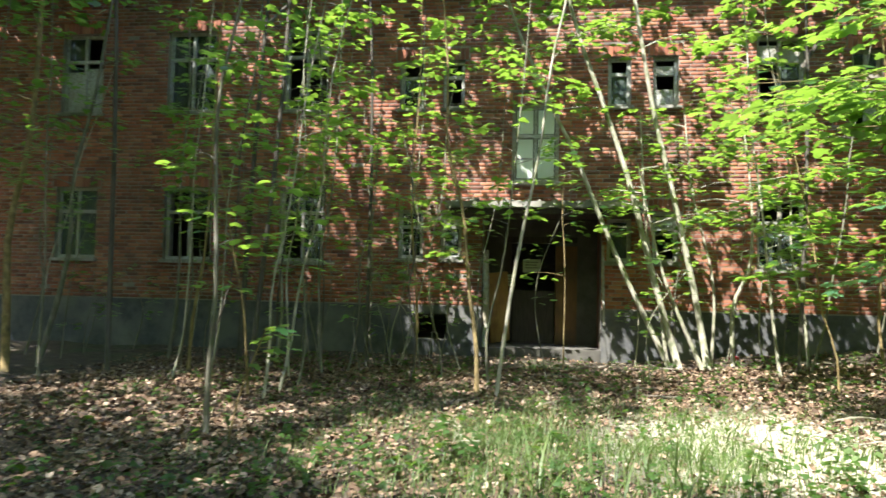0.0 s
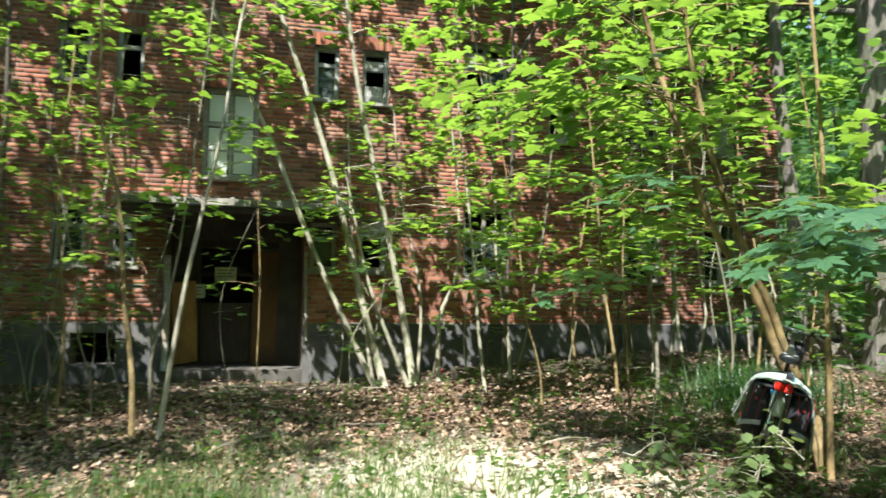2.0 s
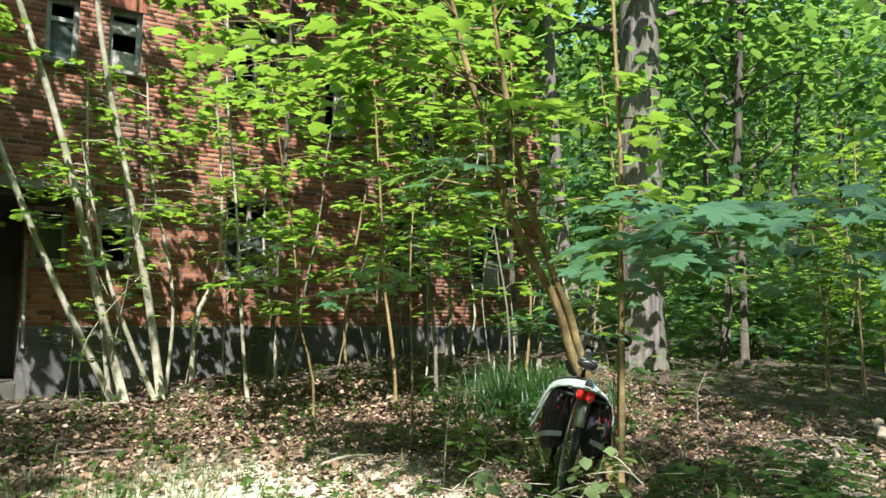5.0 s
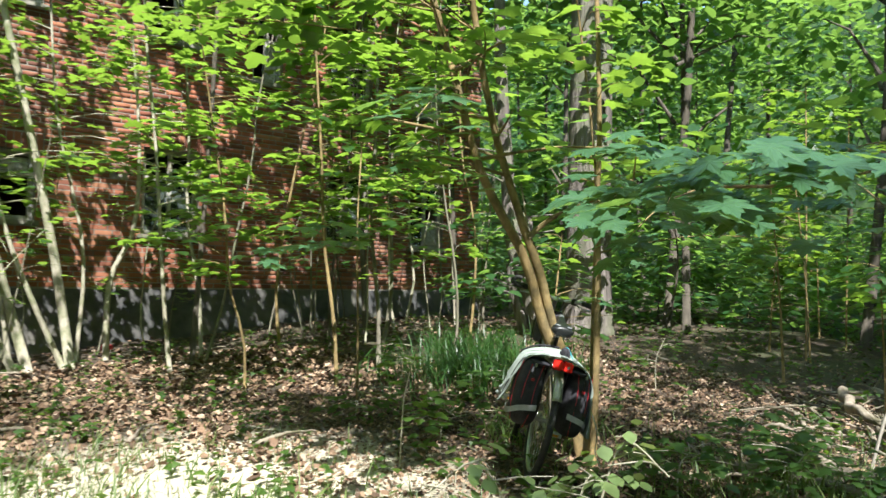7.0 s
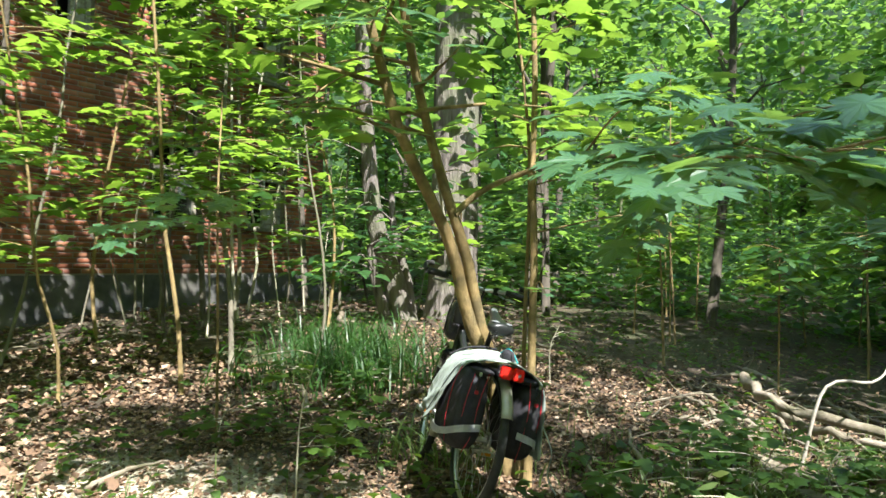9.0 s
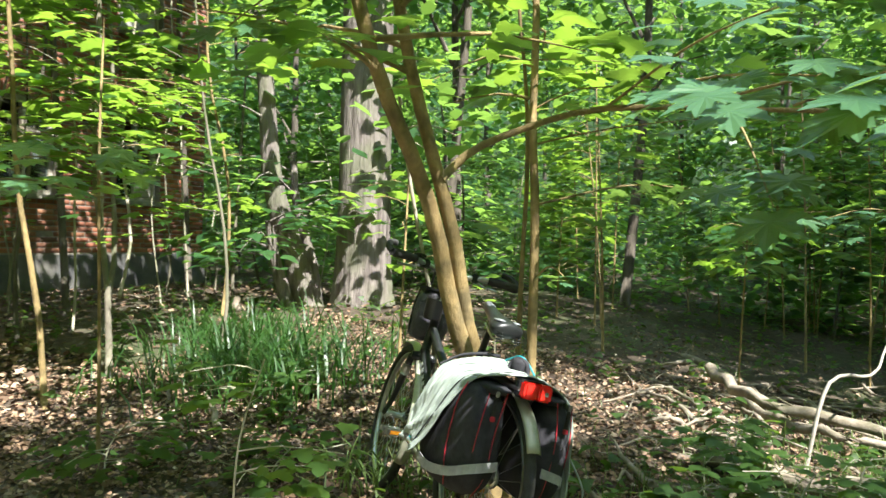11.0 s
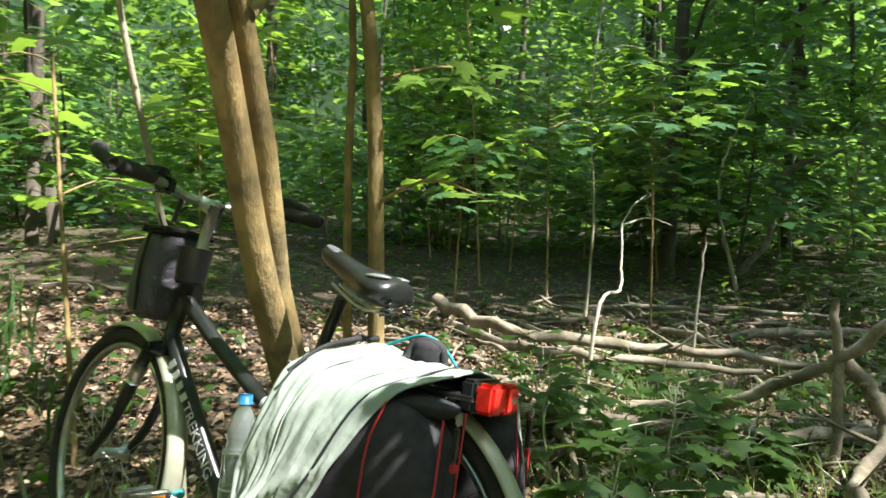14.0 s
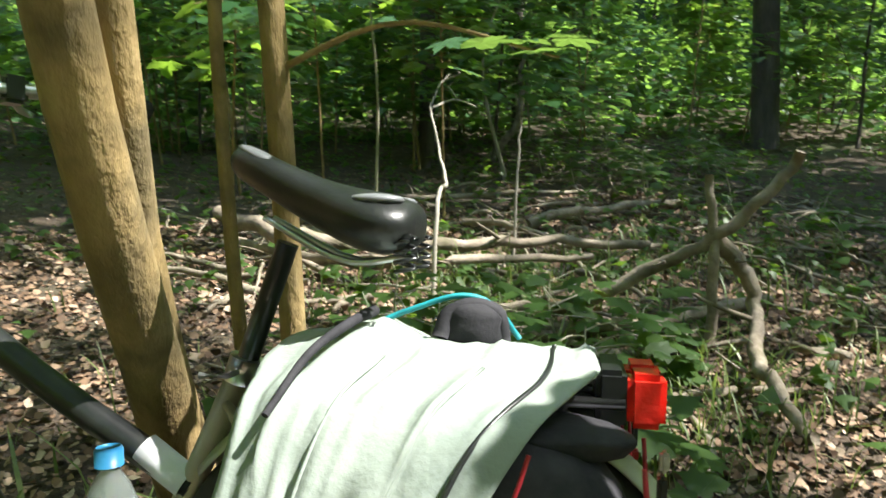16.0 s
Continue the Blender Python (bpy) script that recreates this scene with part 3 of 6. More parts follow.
def woody(name, label, category, stems, bark, seed, limbs=8, reach=0.9, per=14, size=0.14, start=0.5, spread=0.22, shape=LOBED,
          leafmat=None, sides=8, group="", rise=0.15, rough=0.08, aim=None, droop=0.14):
    """A tree or sapling: stems as (points, radius at the foot, radius at the tip), limbs with leaves in layers."""
    rnd = np.random.RandomState(seed)
    e = new(name)
    foot = Vector(stems[0][0][0])
    e.location = foot
    tagged(e, label, category, group)
    lines, twig = [], []
    for si, (pts, r0, r1) in enumerate(stems):
        n = 14
        line = [p - foot for p in spline(pts, n)]
        tube("trunk" if si == 0 else "stem", line, taper(r0, r1, n, 0.8), bark, e, sides, rough, seed + si)
        for k in range(limbs):
            u = start + (1 - start) * (k + rnd.rand() * 0.8) / max(1, limbs)
            i = min(int(u * (n - 1)), n - 2)
            p = line[i].lerp(line[i + 1], u * (n - 1) - i)
            az = rnd.uniform(0, 2 * math.pi) if aim is None else aim + rnd.normal(0, 0.7)
            ln = reach * rnd.uniform(0.5, 1.15) * (1.15 - 0.5 * u)
            d = Vector((math.cos(az), math.sin(az), 0))
            q = p + d * ln * 0.5 + Vector((0, 0, rise * ln * rnd.uniform(0.4, 1.3)))
            t = p + d * ln + Vector((rnd.normal(0, 0.06), rnd.normal(0, 0.06), rise * ln * rnd.uniform(0.1, 1.0)))
            bl = [p, q, t]
            lines.append(bl)
            rr = max(0.003, min(0.014, r1 * 0.7))
            if name == "forest_sapling":
                twig.append(tube_data(spline(bl, 5), taper(rr, 0.0018, 5), 5))
            else:
                tube("branch", spline(bl, 5), taper(rr, 0.0018, 5), bark, e, 5)
    if twig:
        v, f = joined(twig)
        tagged(mesh_object("branchwork", v, f, bark, e, True), kind="stuff")
    if lines:
        v, f = leaves_data(*crown_leaves(lines, per, spread, size, rnd, droop), shape)
        mesh_object("crown", v, f, leafmat or M_LEAF, e)
    return e


PALE = "slender pale maple sapling with layered green leaves"
SAP = "maple saplings before the building"

# the clump of leaning pale stems before the porch
CLUMP = [
    ([(1.40, 9.20, -0.12), (0.83, 9.15, 1.03), (0.31, 9.1, 2.16), (-0.27, 9.1, 3.61), (-0.76, 9.1, 4.60), (-1.5, 8.9, 6.4), (-2.0, 8.7, 8.6)], 0.050, 0.022),
    ([(1.52, 9.20, -0.12), (1.06, 9.2, 1.51), (0.71, 9.2, 2.93), (0.34, 9.2, 4.10), (-0.30, 9.1, 5.90), (-0.6, 8.9, 7.4), (-0.9, 8.7, 9.6)], 0.062, 0.024),
    ([(1.92, 9.00, -0.10), (1.66, 9.0, 1.42), (1.29, 9.0, 3.10), (1.01, 9.0, 4.33), (0.77, 8.9, 5.68), (0.5, 8.8, 7.4), (0.3, 8.6, 10.0)], 0.060, 0.022),
    ([(1.88, 9.06, -0.10), (1.39, 9.1, 1.05), (1.12, 9.1, 1.88), (0.8, 9.2, 3.4)], 0.040, 0.014),
    ([(2.37, 9.30, -0.10), (2.37, 9.3, 1.02), (2.64, 9.3, 1.73), (2.66, 9.3, 2.86), (2.5, 9.3, 4.4)], 0.042, 0.016),
    ([(1.34, 9.30, -0.10), (1.15, 9.3, 1.23), (0.96, 9.3, 2.36), (0.85, 9.3, 4.28)], 0.034, 0.014),
    ([(2.05, 9.45, -0.10), (2.1, 9.5, 1.4), (1.75, 9.5, 3.0), (1.6, 9.5, 4.6)], 0.030, 0.012),
]
for k, (pts, r0, r1) in enumerate(CLUMP):
    woody("maple_sapling", "tall leaning pale maple stem, leafy at its top", "sapling", [(pts, r0, r1)], M_BARK_PALE, 40 + k, 24 if k < 3 else 11, 1.3, 22 if k < 3 else 18, 0.14, 0.62, 0.34, group=SAP)

# single saplings: foot x, y, lean x, y, height, radius, limbs, leaves a limb
SINGLES = [
    (-1.33, 5.85, 0.72, 0.1, 6.0, 0.036, 8, 9), (-1.58, 5.95, -0.35, 0.1, 4.6, 0.040, 9, 9), (-1.48, 6.6, 0.1, 0.4, 5.2, 0.026, 9, 9),
    (-3.70, 2.85, 0.42, 0.1, 4.4, 0.034, 8, 9), (-8.45, 6.3, 0.75, 0.1, 6.5, 0.075, 10, 12), (-8.9, 7.6, 0.8, 0.2, 6.2, 0.060, 10, 12),
    (-4.06, 5.08, 0.25, 0.2, 4.2, 0.022, 9, 10), (-4.31, 5.24, -0.2, 0.1, 3.6, 0.020, 9, 9), (-4.03, 7.3, 0.3, 0.2, 5.6, 0.024, 10, 11), (-4.4, 6.9, 0.2, 0.3, 5.0, 0.020, 9, 10),
    (-6.2, 7.4, 0.3, 0.2, 6.0, 0.035, 11, 12), (-7.2, 8.6, 0.2, 0.3, 6.5, 0.04, 11, 12), (-5.3, 8.8, 0.4, 0.1, 6.2, 0.03, 11, 11), (-2.8, 8.2, 0.2, 0.2, 6.0, 0.03, 10, 11),
    (-2.2, 7.2, -0.3, 0.1, 3.2, 0.018, 9, 10), (-3.2, 9.2, 0.5, 0.1, 4.6, 0.02, 9, 9), (-0.4, 9.3, 0.3, 0.0, 3.9, 0.018, 3, 8), (-2.6, 9.5, 0.2, 0.1, 3.4, 0.016, 8, 9),
    (2.62, 7.7, -0.4, -0.3, 5.2, 0.030, 15, 20), (3.62, 5.85, -0.5, 0.1, 4.6, 0.026, 16, 22), (4.22, 6.0, -0.5, 0.2, 5.0, 0.032, 16, 22), (3.3, 8.6, -0.3, 0.1, 5.6, 0.030, 14, 20),
    (4.48, 8.8, 0.1, 0.1, 5.4, 0.030, 11, 13), (5.1, 7.2, -0.2, 0.2, 5.2, 0.034, 12, 14), (6.0, 8.2, 0.1, 0.1, 5.4, 0.032, 7, 9), (6.35, 6.95, 0.05, 0.1, 5.0, 0.026, 6, 8),
    (5.3, 9.4, 0.2, 0.0, 4.6, 0.022, 8, 9), (7.0, 9.3, 0.3, 0.1, 5.6, 0.03, 7, 8),
    (2.9, 6.4, -0.3, 0.0, 3.4, 0.018, 14, 18), (4.9, 5.6, -0.2, 0.3, 3.6, 0.02, 13, 16), (3.1, 10.1, 0.1, 0.0, 3.0, 0.016, 8, 10), (2.2, 10.2, 0.1, 0.0, 2.6, 0.014, 7, 9),
]
for k, (x, y, lx, ly, h, r, nb, per) in enumerate(SINGLES):
    rnd = random.Random(k)
    z = gz(x, y) - 0.03
    h *= 1.22
    lx, ly = lx + rnd.uniform(-0.45, 0.45), ly + rnd.uniform(-0.3, 0.3)
    pts, wx, wy = [(x, y, z)], 0.0, 0.0
    for q in (0.12, 0.26, 0.42, 0.58, 0.76, 1.0):
        wx, wy = 0.6 * wx + rnd.uniform(-0.11, 0.11), 0.6 * wy + rnd.uniform(-0.08, 0.08)
        pts.append((x + lx * q + wx, y + ly * q + wy, z + h * q))
    r *= 0.85
    woody("maple_sapling", PALE, "sapling", [(pts, r, max(0.006, r * 0.35))], M_BARK_GREY if k == 3 else (M_BARK_PALE, M_BARK_TAN, M_BARK_GREY)[k % 3], 100 + k, round(nb * 1.6), 1.05, round(per * 1.25), 0.135, 0.33 if x > 2 else 0.38, 0.30, group=SAP)

# tall thin stems between the path and the building, leafy at the top only
rnd = random.Random(64)
for k in range(30):
    x, y = rnd.uniform(-10.5, -1.9), rnd.uniform(5.2, 10.2)
    if k > 21:
        x, y = rnd.uniform(2.4, 8.2), rnd.uniform(7.0, 10.0)
    z, h, lx = gz(x, y) - 0.03, rnd.uniform(4.6, 7.5), rnd.uniform(-0.4, 1.0)
    pts, wx = [(x, y, z)], 0.0
    for q in (0.1, 0.22, 0.36, 0.5, 0.66, 0.82, 1.0):
        wx = 0.6 * wx + rnd.uniform(-0.12, 0.12)
        pts.append((x + lx * q + wx, y + rnd.uniform(-0.06, 0.06), z + h * q))
    r = rnd.uniform(0.011, 0.024)
    woody("maple_sapling", "tall thin crooked maple stem with few leaves", "sapling", [(pts, r, 0.006)], (M_BARK_GREY, M_BARK_PALE, M_BARK_GREY, M_BARK_DARK)[k % 4], 360 + k, 9, 0.8, 9, 0.12, 0.5, 0.24, group=SAP, sides=7)

# thin bare wands along the foot of the wall
rnd = random.Random(21)
for k in range(46):
    x, y = rnd.uniform(-9.5, 9.5), rnd.uniform(7.6, 10.6)
    if -1.9 < x < 0.5 and y > 8.0:
        continue
    z, h = gz(x, y) - 0.02, rnd.uniform(1.2, 3.4)
    pts = [(x, y, z), (x + rnd.uniform(-0.28, 0.28), y, z + h * 0.5), (x + rnd.uniform(-0.8, 0.8), y + rnd.uniform(-0.2, 0.2), z + h)]
    woody("undergrowth_shoot", "thin grey shoot with few leaves", "sapling", [(pts, rnd.uniform(0.008, 0.016), 0.004)], M_BARK_PALE if k % 4 == 0 else M_BARK_GREY, 300 + k, 6, 0.5, 7, 0.11, 0.4, 0.16, group="shoots along the wall", sides=6)

# the twin-stemmed maple that the bicycle leans on
TWIN = [
    ([(3.60, 2.72, 0.02), (3.49, 2.755, 0.50), (3.36, 2.805, 0.80), (3.275, 2.835, 1.0), (3.225, 2.855, 1.2), (3.135, 2.87, 1.4), (2.985, 2.885, 1.6), (2.885, 2.94, 1.8), (2.79, 2.97, 2.0), (2.74, 3.03, 2.3), (2.6, 3.2, 3.0), (2.45, 3.35, 3.9)], 0.044, 0.020),
    ([(3.622, 2.70, 0.02), (3.53, 2.733, 0.50), (3.41, 2.785, 0.80), (3.325, 2.80, 1.0), (3.265, 2.805, 1.2), (3.185, 2.825, 1.4), (3.09, 2.845, 1.6), (3.04, 2.885, 1.8), (2.95, 2.895, 2.0), (2.84, 2.90, 2.3), (2.72, 2.97, 3.0), (2.6, 3.0, 4.0)], 0.038, 0.018),
]
twin = woody("twin_stemmed_maple", "tan-barked maple with two fused stems forking above the bicycle", "tree", TWIN, M_BARK_TAN, 501, 8, 1.2, 14, 0.15, 0.66, 0.28, sides=18, rough=0.16)
bough = [Vector(p) - twin.location for p in ((3.13, 2.82, 1.50), (3.24, 2.74, 1.62), (3.36, 2.58, 1.715), (3.40, 2.31, 1.785), (3.48, 1.94, 1.79), (3.61, 1.28, 1.77), (3.7, 0.7, 1.9))]
tube("bough", spline(bough, 16), taper(0.018, 0.007, 16), M_BARK_TAN, twin, 10, 0.1, 7)
rnd = np.random.RandomState(77)
over = []
for k in range(13):
    a = [Vector((2.66, 3.12, 2.7)), Vector((2.62, 3.17, 2.9)), Vector((2.60, 3.2, 3.0)), Vector((2.54, 3.26, 3.4)), Vector((2.76, 2.94, 2.75)), Vector((2.66, 2.98, 3.5))][k % 6] - twin.location
    w, ln = rnd.uniform(2.3, 3.9), rnd.uniform(0.9, 2.3)
    d = Vector((math.cos(w), math.sin(w), 0)) * ln
    q = [a, a + d * 0.5 + Vector((0, 0, rnd.uniform(0.1, 0.35))), a + d + Vector((0, 0, rnd.uniform(0.0, 0.4)))]
    tube("branch", spline(q, 7), taper(0.007, 0.002, 7), M_BARK_TAN, twin, 6)
    over.append(q)
v, f = leaves_data(*crown_leaves(over, 22, 0.38, 0.15, rnd, 0.25), LOBED)
tagged(mesh_object("overhang", v, f, M_LEAF, twin), kind="stuff")
lines = [[bough[i], bough[i] + Vector((rnd.uniform(-0.3, 0.4), rnd.uniform(-0.3, 0.2), rnd.uniform(0.15, 0.4))), bough[i] + Vector((rnd.uniform(-0.5, 0.7), rnd.uniform(-0.6, 0.2), rnd.uniform(0.3, 0.6)))] for i in (3, 4, 5, 5, 6, 6)]
v, f = leaves_data(*crown_leaves(lines, 6, 0.2, 0.13, rnd), LOBED)
mesh_object("bough_leaves", v, f, M_LEAF, twin)


def broad_leaf():
    """One five-lobed maple leaf with a folded midrib, shared by the leaves that hang near the path."""
    half = [(0, 0.70), (11, 0.50), (19, 0.53), (31, 0.33), (45, 0.54), (55, 0.70), (63, 0.52), (75, 0.50), (87, 0.34), (104, 0.50), (117, 0.57), (128, 0.42), (146, 0.41), (162, 0.33)]
    outline = half + [(180, 0.22)] + [(360 - a, r) for a, r in half[:0:-1]]
    v = [(0.32, 0, 0.0)]
    for a, r in outline:
        x, y = 0.32 + r * math.cos(radians(a)), r * math.sin(radians(a))
        v.append((x, y, 0.10 * abs(y) - 0.34 * y * y - 0.16 * (x - 0.32) ** 2))
    n = len(outline)
    me = bpy.data.meshes.new("leaf")
    me.from_pydata(v, [], [(0, 1 + i, 1 + (i + 1) % n) for i in range(n)])
    me.materials.append(M_SPRAY)
    return me


BROAD = broad_leaf()


def leaf_fan(parent, base, tip, width, n, size, seed, tilt=0.42, sag=0.06, low=0.3):
    """A drooping flat fan of broad leaves on one thin branch; the leaves hang outwards and show their upper sides."""
    rnd = np.random.RandomState(seed)
    o = parent.location
    a, b = Vector(base) - o, Vector(tip) - o
    way = b - a
    az = math.atan2(way.y, way.x)
    line = spline([a, a.lerp(b, 0.5) + Vector((0, 0, sag)), b], 10)
    tube("branch", line, taper(0.006, 0.0018, 10), M_BARK_TAN, parent, 6)
    p = np.array([tuple(q) for q in line])
    u = rnd.uniform(low, 1.0, n) ** 0.9
    at = np.stack([np.interp(u, np.linspace(0, 1, len(p)), p[:, i]) for i in range(3)], 1)
    off = rnd.uniform(-1, 1, n) * width * (0.45 + 0.55 * np.sin(np.clip(u, 0, 1) * 2.6))
    at = at + np.stack([-math.sin(az) * off, math.cos(az) * off, rnd.normal(0, 0.03, n) - 0.22 * np.abs(off)], 1)
    head = az + np.sign(off) * rnd.uniform(0.0, 0.8, n)
    for k in range(n):
        leaf = new("leaf", BROAD)
        leaf.parent = parent
        turn = Matrix.Rotation(head[k], 4, "Z") @ Matrix.Rotation(rnd.normal(tilt, 0.16), 4, "Y") @ Matrix.Rotation(rnd.normal(0, 0.18), 4, "X")
        leaf.matrix_local = Matrix.Translation(Vector(at[k])) @ turn @ Matrix.Scale(size * rnd.uniform(0.7, 1.2), 4)


# broad drooping fans from the bough, over the litter beside the path
for k, (a, b, w, n, sz, tl) in enumerate((((3.46, 1.95, 1.79), (1.80, 0.95, 1.50), 0.34, 34, 0.155, 0.40), ((3.42, 2.2, 1.79), (2.15, 1.42, 1.58), 0.32, 30, 0.145, 0.42), ((3.55, 1.6, 1.79), (2.0, 0.75, 1.66), 0.34, 30, 0.150, 0.36),
                                           ((3.42, 2.25, 1.80), (2.35, 1.45, 1.84), 0.36, 30, 0.14, 0.35), ((3.5, 1.85, 1.78), (2.40, 1.62, 1.36), 0.16, 10, 0.13, 0.55), ((3.6, 1.3, 1.78), (2.5, 0.5, 1.75), 0.36, 30, 0.15, 0.36),
                                           ((3.62, 1.25, 1.78), (2.7, 0.6, 1.5), 0.34, 24, 0.14, 0.42),
                                           ((2.72, 3.05, 2.4), (1.45, 1.80, 1.84), 0.26, 15, 0.14, 0.30), ((2.76, 3.0, 2.2), (2.22, 3.12, 1.84), 0.18, 8, 0.12, 0.35), ((2.7, 3.08, 2.5), (1.9, 2.5, 2.05), 0.3, 16, 0.13, 0.3))):
    leaf_fan(twin, a, b, w, n, sz, 820 + k, tl, low=0.62 if k < 5 else 0.35)

THIN = [([(3.50, 2.57, 0.03), (3.50, 2.56, 0.6), (3.50, 2.56, 1.33), (3.515, 2.59, 1.77), (3.53, 2.6, 2.4), (3.5, 2.7, 4.4)], 0.026, 0.013),
        ([(3.54, 2.62, 0.03), (3.55, 2.635, 0.7), (3.55, 2.63, 1.2), (3.535, 2.615, 1.6), (3.56, 2.66, 2.1), (3.5, 2.8, 3.2)], 0.014, 0.007)]
thin_maple = woody("thin_maple", "thin straight maple with a forked shoot behind the saddle", "tree", THIN, M_BARK_TAN, 520, 6, 0.9, 12, 0.14, 0.62, 0.24, sides=10)
leaf_fan(thin_maple, (3.53, 2.58, 1.42), (4.72, 2.0, 1.56), 0.2, 14, 0.11, 831, 0.15)
leaf_fan(thin_maple, (3.52, 2.57, 1.10), (3.15, 2.30, 1.12), 0.08, 6, 0.07, 832, 0.1)
woody("bent_shoot", "sunlit bent shoot behind the handlebar", "sapling", [([(3.72, 3.12, 0.05), (3.70, 3.12, 0.8), (3.62, 3.14, 1.15), (3.52, 3.17, 1.5), (3.44, 3.2, 1.9)], 0.014, 0.007)], M_BARK_PALE, 522, 4, 0.5, 6, 0.13, 0.6, 0.2)


def spray_sapling(x, y, h, aim, seed, size=0.15, nb=12, per=16, reach=1.1, start=0.4, r=0.016, droop=0.22):
    z = gz(x, y) - 0.02
    c, s = math.cos(aim), math.sin(aim)
    pts = [(x, y, z), (x + 0.1 * c, y + 0.1 * s, z + h * 0.45), (x + 0.3 * c, y + 0.3 * s, z + h)]
    woody("maple_sapling", PALE, "sapling", [(pts, r, min(0.006, r * 0.8))], M_BARK_TAN, seed, nb, reach, per, size, start, 0.28, aim=aim, droop=droop, group="maples beside the bicycle")


def build_oak():
    e = new("old_tree")
    x, y = 8.0, 6.28
    z = gz(x, y)
    e.location = (x, y, z)
    tagged(e, "thick grey tree trunk with ridged bark and flared foot", "tree")
    n, sides = 40, 40
    rnd = np.random.RandomState(9)
    verts, faces = [], []
    ridge = rnd.uniform(-1, 1, sides)
    for i in range(n):
        h = 16 * (i / (n - 1)) ** 1.6 - 0.1
        r = 0.32 - 0.006 * h + 0.075 * math.exp(-max(h, 0) / 0.4)
        ridge = 0.85 * ridge + 0.15 * rnd.uniform(-1.6, 1.6, sides)
        for k in range(sides):
            w = 2 * math.pi * k / sides
            flare = 0.05 * math.exp(-max(h, 0) / 0.3) * math.cos(5 * w + 0.7)
            q = r * (1 + flare + 0.022 * ridge[k])
            verts.append((math.cos(w) * q - 0.012 * h, math.sin(w) * q, h))
        if i:
            o = (i - 1) * sides
            faces += [(o + k, o + (k + 1) % sides, o + sides + (k + 1) % sides, o + sides + k) for k in range(sides)]
    mesh_object("trunk", verts, faces, M_BARK_OAK, e, True)
    lines, twig = [], []
    for k in range(26):
        h = rnd.uniform(4.5, 15)
        az = rnd.uniform(0, 2 * math.pi)
        d = Vector((math.cos(az), math.sin(az), 0)) * rnd.uniform(2, 4)
        bl = [Vector((-0.012 * h, 0, h)), Vector((0, 0, h)) + d * 0.5 + Vector((0, 0, 0.5)), Vector((0, 0, h)) + d + Vector((0, 0, 0.4))]
        lines.append(bl)
        twig.append(tube_data(spline(bl, 6), taper(0.06, 0.01, 6), 6))
    v, f = joined(twig)
    tagged(mesh_object("branchwork", v, f, M_BARK_OAK, e, True), kind="stuff")
    v, f = leaves_data(*crown_leaves(lines, 90, 0.9, 0.17, rnd, flat=0.5), FIVE)
    mesh_object("crown", v, f, M_LEAF_FAR, e)


build_oak()
FZ = gz(7.45, 6.85)
woody("forked_tree", "leaning grey tree split into ragged stems at its foot", "tree",
      [([(7.52, 6.72, FZ - 0.05), (7.40, 6.80, FZ + 0.5), (7.15, 6.95, FZ + 1.3), (7.05, 7.0, FZ + 2.2), (6.9, 7.1, FZ + 4.5), (6.8, 7.1, FZ + 8)], 0.16, 0.06),
       ([(7.62, 6.66, FZ - 0.05), (7.55, 6.7, FZ + 0.5), (7.42, 6.85, FZ + 1.2), (7.40, 6.9, FZ + 1.7)], 0.075, 0.04),
       ([(7.35, 6.85, FZ - 0.05), (7.2, 6.95, FZ + 0.5), (7.12, 7.0, FZ + 1.0)], 0.09, 0.05)], M_BARK_OAK, 530, 8, 1.6, 30, 0.16, 0.55, 0.4, sides=14, rough=0.22, shape=FIVE, leafmat=M_LEAF_FAR)

# layered maples that reach over the path beside the bicycle
spray_sapling(4.2, 3.6, 1.5, 0.4, 603, 0.12, 7, 7, 0.6, 0.5, 0.012)
spray_sapling(6.55, 1.95, 1.32, 3.3, 605, 0.12, 9, 9, 0.5, 0.8, 0.008, 0.4)
spray_sapling(9.2, -0.6, 2.0, 2.8, 609, 0.13, 10, 10, 0.8, 0.4, 0.012)
spray_sapling(7.6, 1.0, 2.2, 2.8, 610, 0.13, 12, 10, 0.9, 0.5, 0.010)
layered = woody("maple_sapling", PALE, "sapling", [([(7.0, 0.85, gz(7.0, 0.85)), (6.95, 0.82, 0.9), (6.85, 0.9, 1.7), (6.9, 0.8, 2.6)], 0.013, 0.005)], M_BARK_PALE, 615, 7, 0.7, 9, 0.13, 0.55, 0.22, group="maples beside the bicycle")
for k, tip in enumerate(((5.7, 0.75, 1.50), (6.0, 1.45, 1.46), (6.1, 0.15, 1.62), (5.8, 0.35, 1.85))):
    leaf_fan(layered, (6.9, 0.86, tip[2] + 0.08), tip, 0.34, 20, 0.13, 840 + k, 0.16)
shoot = woody("maple_sapling", PALE, "sapling", [([(3.15, 4.75, gz(3.15, 4.75)), (3.1, 4.7, 0.8), (3.0, 4.6, 1.6), (3.05, 4.65, 2.3)], 0.012, 0.005)], M_BARK_TAN, 611, 6, 0.6, 8, 0.12, 0.5, 0.2, group="maples beside the bicycle")
leaf_fan(shoot, (3.05, 4.63, 1.42), (1.75, 3.85, 1.36), 0.22, 18, 0.125, 612, 0.28)
leaf_fan(shoot, (3.02, 4.61, 1.5), (2.2, 3.7, 1.55), 0.24, 14, 0.12, 613, 0.28)
spray_sapling(6.8, 0.4, 1.9, 2.6, 606, 0.13, 10, 10, 0.8, 0.6, 0.009)
